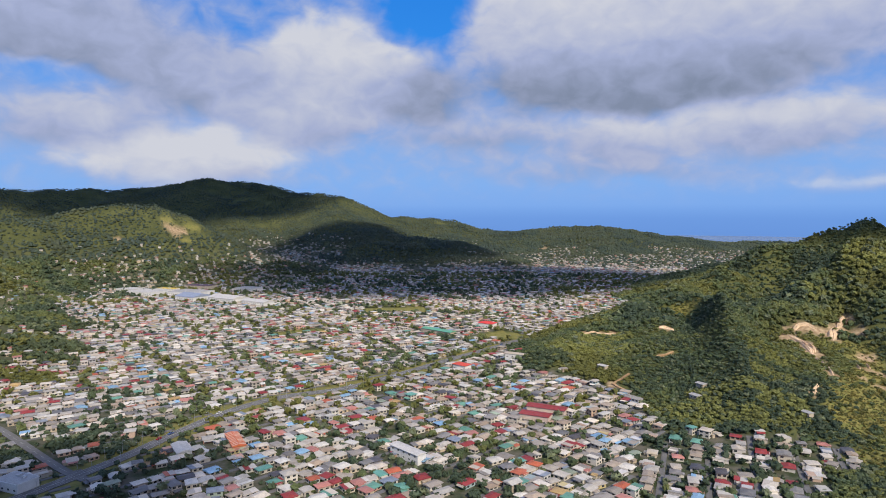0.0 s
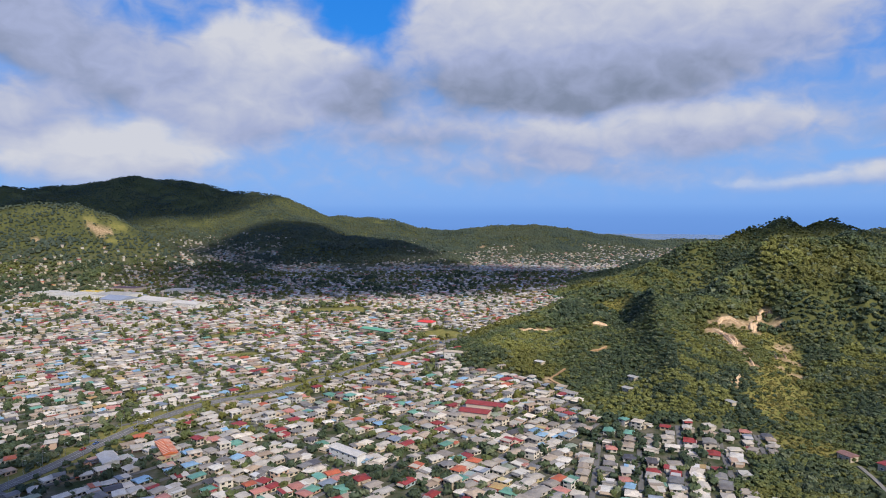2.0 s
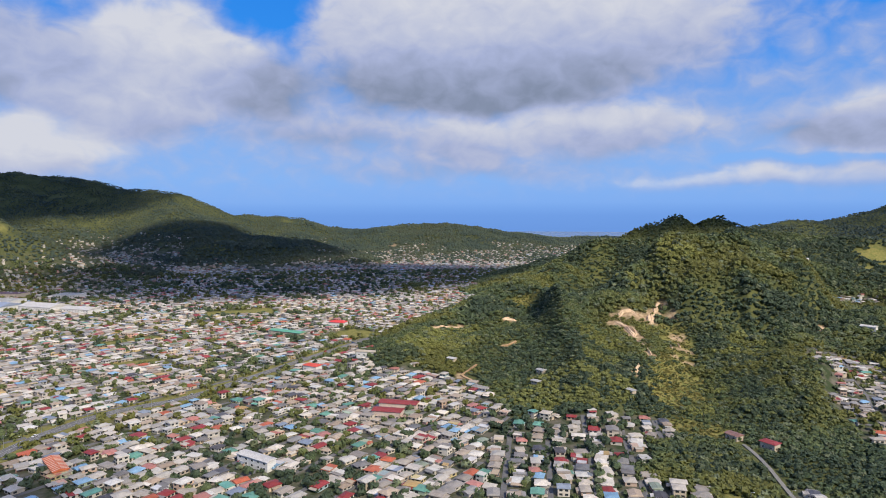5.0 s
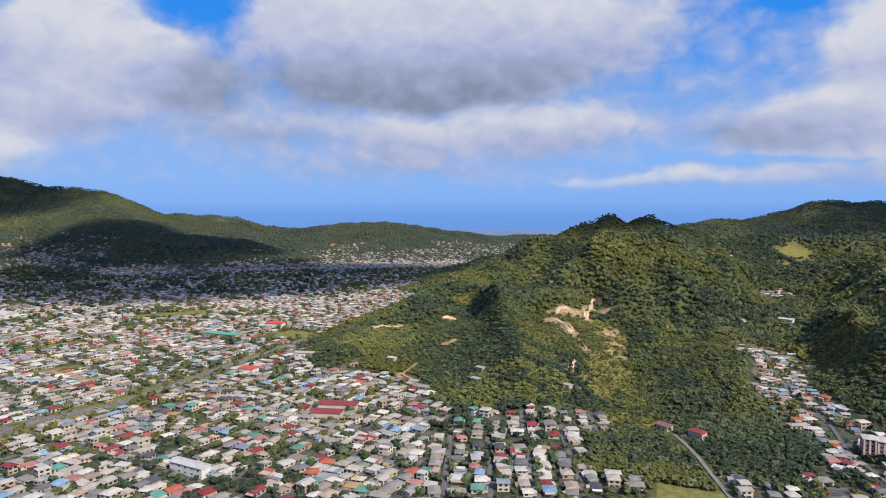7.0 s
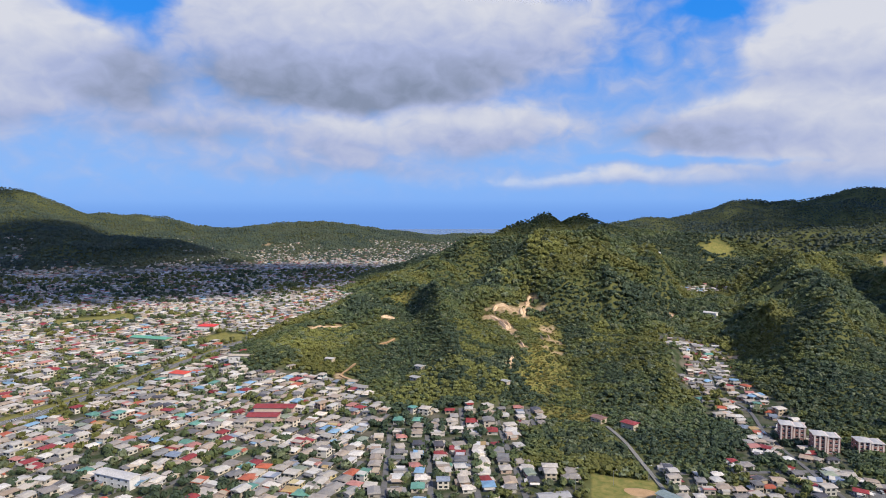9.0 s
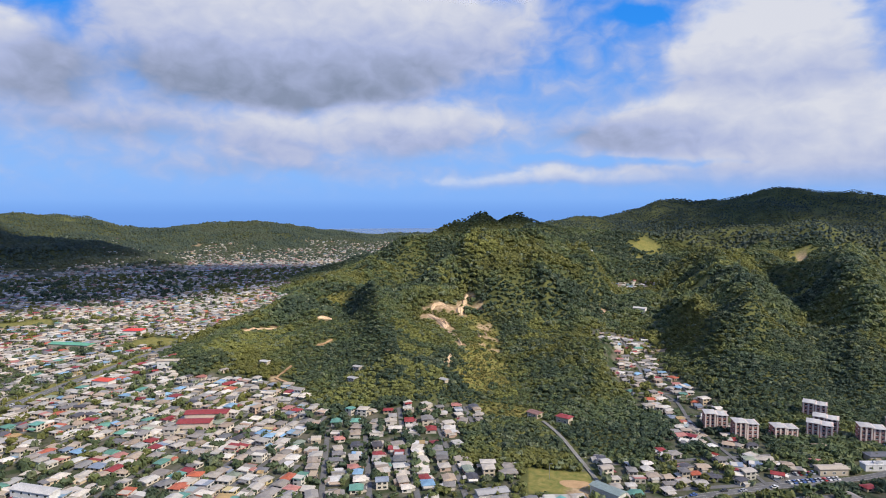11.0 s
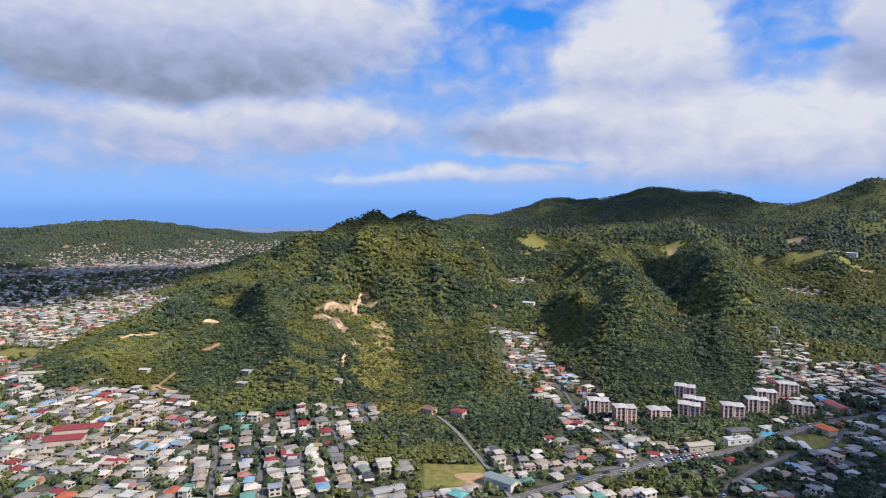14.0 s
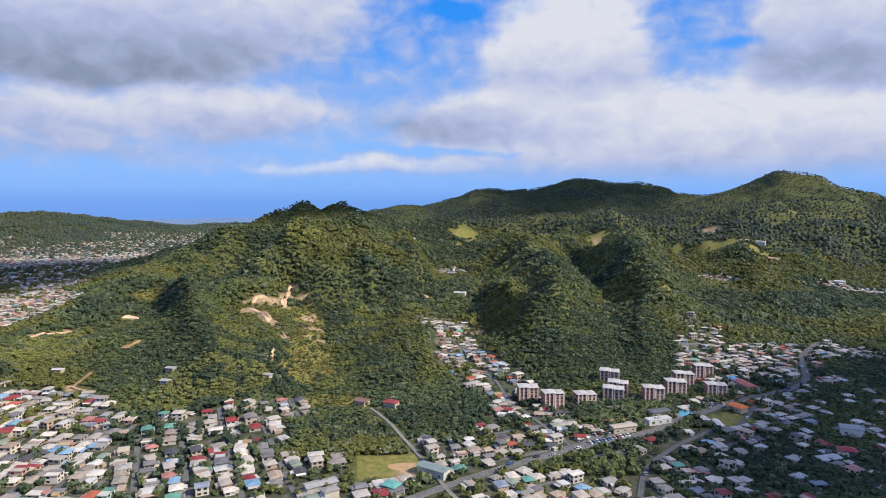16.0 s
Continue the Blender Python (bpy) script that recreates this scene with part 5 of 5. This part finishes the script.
lot2 = new("car_park", boxes_mesh("car_park", [(-20, 20, -7, 7, -0.5, 0.35)], M_ASPHALT))
lot2.matrix_world = pose(360, 207, ground_at(360, 207), 0, 0, -20)
tagged(lot2, "grey asphalt yard with parked cars", "car park", kind="structure")


# ---- cars ----
CARS = [((0.65, 0.65, 0.65), "white"), ((0.05, 0.05, 0.055), "black"), ((0.35, 0.36, 0.38), "silver"), ((0.35, 0.03, 0.03), "red"), ((0.06, 0.12, 0.32), "blue")]
M_TYRE = plain("tyre_rubber", (0.03, 0.03, 0.03), 0.9, 3.0, 0.2)


def wheel_mesh():
    bm = bmesh.new()
    bmesh.ops.create_cone(bm, cap_ends=True, segments=12, radius1=0.32, radius2=0.32, depth=0.2, matrix=Matrix.Rotation(radians(90), 4, "Y"))
    me = bpy.data.meshes.new("wheel")
    bm.to_mesh(me)
    bm.free()
    me.materials.append(M_TYRE)
    return me


WHEEL = wheel_mesh()


def build_car(colour, word):
    e = new("car")
    tagged(e, f"small {word} parked saloon car on asphalt", "car", "cars")
    paint = plain(f"{word}_car_paint", colour, 0.3, 1.0, 0.05)
    b = box(-0.85, 0.85, -2.1, 2.1, 0.3, 0.85)
    b[4:, 0] *= 0.93
    b[4:, 1] *= 0.97
    hp = Heap()
    hp.add(b, BOX_Q)
    link_part("body", hp.mesh("body", paint), e)
    c = box(-0.78, 0.78, -1.5, 1.0, 0.84, 1.38)
    c[4:, 0] *= 0.78
    c[4:, 1] *= 0.68
    hp = Heap()
    hp.add(c, BOX_Q)
    link_part("windows", hp.mesh("windows", M_GLASS), e)
    hp = Heap()
    hp.add(box(-0.62, 0.62, -1.02, 0.68, 1.375, 1.42), BOX_Q)
    link_part("roof", hp.mesh("roof", paint), e)
    for sx in (-0.78, 0.78):
        for sy in (-1.3, 1.3):
            link_part("wheel", WHEEL, e, pose(sx, sy, 0.32))
    return e


car_spots = []
for pts, width in ((HIGHWAY, 9.6), (EAST_ROAD, 5.4), (SIDE_ROAD, 6), (LOWER_ROAD, 3.4)):
    line = smooth_line(pts, 9.0)
    for i in range(2, len(line) - 2):
        if R.random() < 0.16 and 270 < math.hypot(*line[i]) < 1000:
            d = line[i + 1] - line[i - 1]
            d /= np.hypot(*d)
            s = R.choice((-1, 1))
            p = line[i] + np.array((-d[1], d[0])) * s * width * 0.24
            car_spots.append((p[0], p[1], 0.62, math.degrees(math.atan2(d[1], d[0])) - 90 + (180 if s > 0 else 0)))
for px_, py_, turn, na_, nb in ((466, 201, -48, 22, 2), (360, 207, -20, 13, 2)):
    for i in range(na_):
        for j in range(nb):
            if R.random() < 0.7:
                u, v = (i - (na_ - 1) / 2) * 2.8, (j - 0.5) * 9.5
                c_, s_ = math.cos(radians(turn)), math.sin(radians(turn))
                car_spots.append((px_ + u * c_ - v * s_, py_ + u * s_ + v * c_, 0.36, turn + R.choice((0, 180))))
models = [build_car(*c) for c in CARS]
for k, (x, y, lift, turn) in enumerate(car_spots):
    m = pose(x, y, ground_at(x, y) + lift, 0, 0, turn)
    if k < len(models):
        models[k].matrix_world = m
    else:
        copy_thing(models[R.choice((0, 0, 0, 1, 2, 2, 3, 4))], m)


# ---- lamp posts ----
def lamp_post():
    e = new("street_lamp")
    tagged(e, "tall grey steel street lamp with a single arm", "street lamp", "lamps along the highway")
    bm = bmesh.new()
    bmesh.ops.create_cone(bm, cap_ends=True, segments=8, radius1=0.14, radius2=0.08, depth=9.0, matrix=Matrix.Translation((0, 0, 4.5)))
    me = bpy.data.meshes.new("pole")
    bm.to_mesh(me)
    bm.free()
    me.materials.append(M_POLE)
    link_part("pole", me, e)
    link_part("arm", boxes_mesh("arm", [(-0.05, 2.0, -0.05, 0.05, 8.85, 8.97)], M_POLE), e)
    link_part("lamp_head", boxes_mesh("lamp_head", [(1.6, 2.4, -0.14, 0.14, 8.76, 8.9)], M_FRAME), e)
    return e


first = lamp_post()
line = smooth_line(HIGHWAY, 32.0)
placed = 0
for i in range(1, len(line) - 1):
    if 280 < math.hypot(*line[i]) < 1000:
        d = line[i + 1] - line[i - 1]
        d /= np.hypot(*d)
        for s in (-1, 1):
            p = line[i] + np.array((-d[1], d[0])) * s * 7.2
            m = pose(p[0], p[1], ground_at(*p) - 0.1, 0, 0, math.degrees(math.atan2(d[1], d[0])) - 90 + (0 if s > 0 else 180))
            if placed == 0:
                first.matrix_world = m
            else:
                copy_thing(first, m)
            placed += 1
for x, y in ((206, 284), (230, 281), (253, 278), (203, 246)):
    ob = copy_thing(first, pose(x, y, ground_at(x, y), 0, 0, 0))
    tagged(ob, "tall grey floodlight pole beside the sports field", "floodlight pole", "poles round the sports field")


# ---- slipped cliffs on the hillside ----
M_CLIFF = plain("pale_sandstone", (0.60, 0.44, 0.29), 0.95, 0.12, 0.45)


def scar(line, width, lift, seed):
    """A raw face of pale rock torn out of the slope: it follows the ground, grooved by rain down its fall, with a ragged rim."""
    p = smooth_line(line, 1.6)
    d = np.gradient(p, axis=0)
    d /= np.linalg.norm(d, axis=1)[:, None]
    side = np.stack([-d[:, 1], d[:, 0]], 1)
    along = np.linspace(0, 1, len(p))
    nu = 15
    rows = []
    for k in range(nu):
        u = -1 + 2 * k / (nu - 1)
        ragged = 0.65 + 0.7 * fbm(along * len(p) * 1.6 + seed * 13, np.full(len(p), np.sign(u) * 7.0), 5.0, 3, seed)
        taper = np.clip(1.25 - np.abs(2 * along - 1) ** 3, 0.2, 1)
        q = p + side * (u * width / 2 * ragged * taper)[:, None]
        groove = fbm(np.full(len(p), u * width * 1.4 + seed), along * 5, 1.7, 2, seed + 3) - 0.5
        z = height(q[:, 0], q[:, 1]) - 0.6 + (lift + 4.5 * groove) * (1 - np.abs(u) ** 3) * taper
        rows.append(np.column_stack([q, z]))
    v = np.concatenate(rows)
    k = len(p)
    i = np.arange(k - 1)
    f = np.concatenate([np.stack([i + a * k, i + 1 + a * k, i + 1 + (a + 1) * k, i + (a + 1) * k], 1)[:, ::-1] for a in range(nu - 1)])
    ob = new("cliff", mesh_from("cliff", v, [f], M_CLIFF))
    return tagged(ob, "bare pale sandstone slip on the wooded hillside", "cliff", "slips on the hillside")


for line, width, lift, seed in (
        ([(364, 674), (374, 684), (384, 684), (389, 675)], 6, 2.4, 1), ([(352, 662), (355, 646), (352, 626), (348, 608)], 7, 2.4, 2), ([(358, 654), (359, 634), (353, 614)], 5, 2.6, 3),
        ([(346, 602), (340, 582), (333, 560), (324, 534)], 3.6, 2.2, 4), ([(436, 706), (426, 694), (414, 680)], 6, 3.4, 5), ([(412, 679), (402, 668), (394, 655)], 9, 3.4, 6),
        ([(294, 506), (288, 498), (280, 488)], 4.0, 2.6, 7), ([(396, 604), (392, 592)], 3.0, 2.4, 8), ([(380, 596), (378, 584)], 3.0, 2.4, 9), ([(232, 712), (241, 710), (249, 703)], 6, 2.0, 10),
        ([(146, 713), (160, 722), (176, 728), (190, 732)], 3.5, 1.6, 11), ([(612, 646), (622, 636)], 8, 1.6, 12)):
    scar(line, width, lift, seed)

# the clay infield of the sports field
ang_ = np.radians(np.arange(0, 360, 10))
rim = np.stack([np.cos(ang_) * (8.5 + 0.8 * np.sin(3 * ang_)), np.sin(ang_) * (5.6 + 0.6 * np.cos(2 * ang_))], 1)
iv = turned(np.column_stack([np.vstack([rim, rim * 0.5, [(0, 0)]]), np.repeat([0.06, 0.12, 0.14], [36, 36, 1])]), radians(-38), (238, 268, ground_at(238, 268)))
ii = np.arange(36)
infield = new("infield", mesh_from("infield", iv, [np.stack([ii, (ii + 1) % 36, (ii + 1) % 36 + 36, ii + 36], 1), np.stack([ii + 36, (ii + 1) % 36 + 36, np.full(36, 72)], 1)], plain("infield_clay", (0.42, 0.27, 0.14), 0.95, 0.25, 0.25)))
tagged(infield, "oval of worn orange clay on the sports field", "infield", kind="structure")


# ---- clouds added to shade the ground, mostly out of view ----
def shade_cloud_material():
    mat = bpy.data.materials.new("shade_cloud")
    mat.use_nodes = True
    n = nodes_of(mat.node_tree)
    out = n("ShaderNodeOutputMaterial")
    at = n("ShaderNodeAttribute", attribute_name="col")
    tcn = n("ShaderNodeTexCoord")
    n1 = n("ShaderNodeTexNoise", ins={"Vector": tcn.outputs["Object"], "Scale": 0.004, "Detail": 4.0, "Roughness": 0.5})
    sp = n("ShaderNodeSeparateXYZ", ins={0: at.outputs["Vector"]})
    thick = n("ShaderNodeMath", operation="ADD", ins={0: sp.outputs[0], 1: n("ShaderNodeMapRange", ins={0: n1.outputs[0], 1: 0.3, 2: 0.7, 3: -0.25, 4: 0.25}).outputs[0]})
    a = n("ShaderNodeMapRange", interpolation_type="SMOOTHSTEP", ins={0: thick.outputs[0], 1: 0.0, 2: 1.1, 3: 0.0, 4: 0.9})
    d = n("ShaderNodeBsdfDiffuse", ins={0: (0.85, 0.85, 0.87, 1)})
    t = n("ShaderNodeBsdfTranslucent", ins={0: (0.58, 0.61, 0.70, 1)})
    body_ = n("ShaderNodeMixShader", ins={0: 0.9, 1: d.outputs[0], 2: t.outputs[0]})
    clear_ = n("ShaderNodeBsdfTransparent")
    mix = n("ShaderNodeMixShader", ins={0: a.outputs[0], 1: clear_.outputs[0], 2: body_.outputs[0]})
    mat.node_tree.links.new(mix.outputs[0], out.inputs[0])
    return mat


M_SHADE_CLOUD = shade_cloud_material()


def cloud(x, y, z, rx, ry, turn, seed, thick):
    """A flat cloud that casts shade: two billowing shells, thick in the middle and thinning to nothing at the rim."""
    n = 34
    hp = Heap()
    us = np.linspace(-1, 1, n)
    u, v = np.meshgrid(us, us)
    rr = np.hypot(u, v)
    for k in range(2):
        lump = fbm((u + 5 * k) * rx, v * ry, min(rx, ry) * 0.5, 3, seed + k)
        zz = (k - 0.5) * 0.10 * ry * np.clip(1 - rr ** 2, 0, 1) + (lump - 0.5) * 0.05 * ry
        body_ = np.clip(0.96 - rr, 0, 1) * 1.5 * thick - 0.35 * (rr > 0.9)
        pts = np.stack([u * rx, v * ry, zz], -1).reshape(-1, 3)
        i = np.arange(n * n).reshape(n, n)
        q = np.stack([i[:-1, :-1].ravel(), i[:-1, 1:].ravel(), i[1:, 1:].ravel(), i[1:, :-1].ravel()], 1)
        q = q[(rr.ravel()[q] < 1.0).any(axis=1)]
        hp.add(pts, q, col=np.repeat(body_.reshape(-1, 1), 3, axis=1))
    ob = new("cloud", hp.mesh("cloud", M_SHADE_CLOUD, smooth=True))
    ob.matrix_world = pose(x, y, z, 0, 0, turn)
    return tagged(ob, "soft grey-white cloud sheet added mostly out of view to shade the ground", "cloud", "low clouds")


LEAN = 1 / math.tan(radians(SUN_EL))
# each is placed sunward of the ground patch (gx, gy, gz) it shades
for gx, gy, gz, z, rx, ry, turn, seed, thick in (
        (20, 1450, 5, 570, 700, 400, 6, 1, 1.7), (-270, 2010, 60, 950, 560, 560, 20, 2, 1.6), (-1150, 2600, 200, 1300, 820, 560, 30, 3, 1.8),
        (-255, 335, 0, 600, 190, 115, 30, 4, 1.1), (530, 50, 5, 620, 380, 185, 6, 5, 1.4),
        (760, 1180, 110, 720, 260, 130, -10, 6, 1.0), (2200, 1450, 170, 1500, 700, 560, -50, 7, 0.8)):
    off = (z - gz) * LEAN
    cloud(gx + math.sin(sa) * off, gy + math.cos(sa) * off, z, rx, ry, turn, seed, thick)
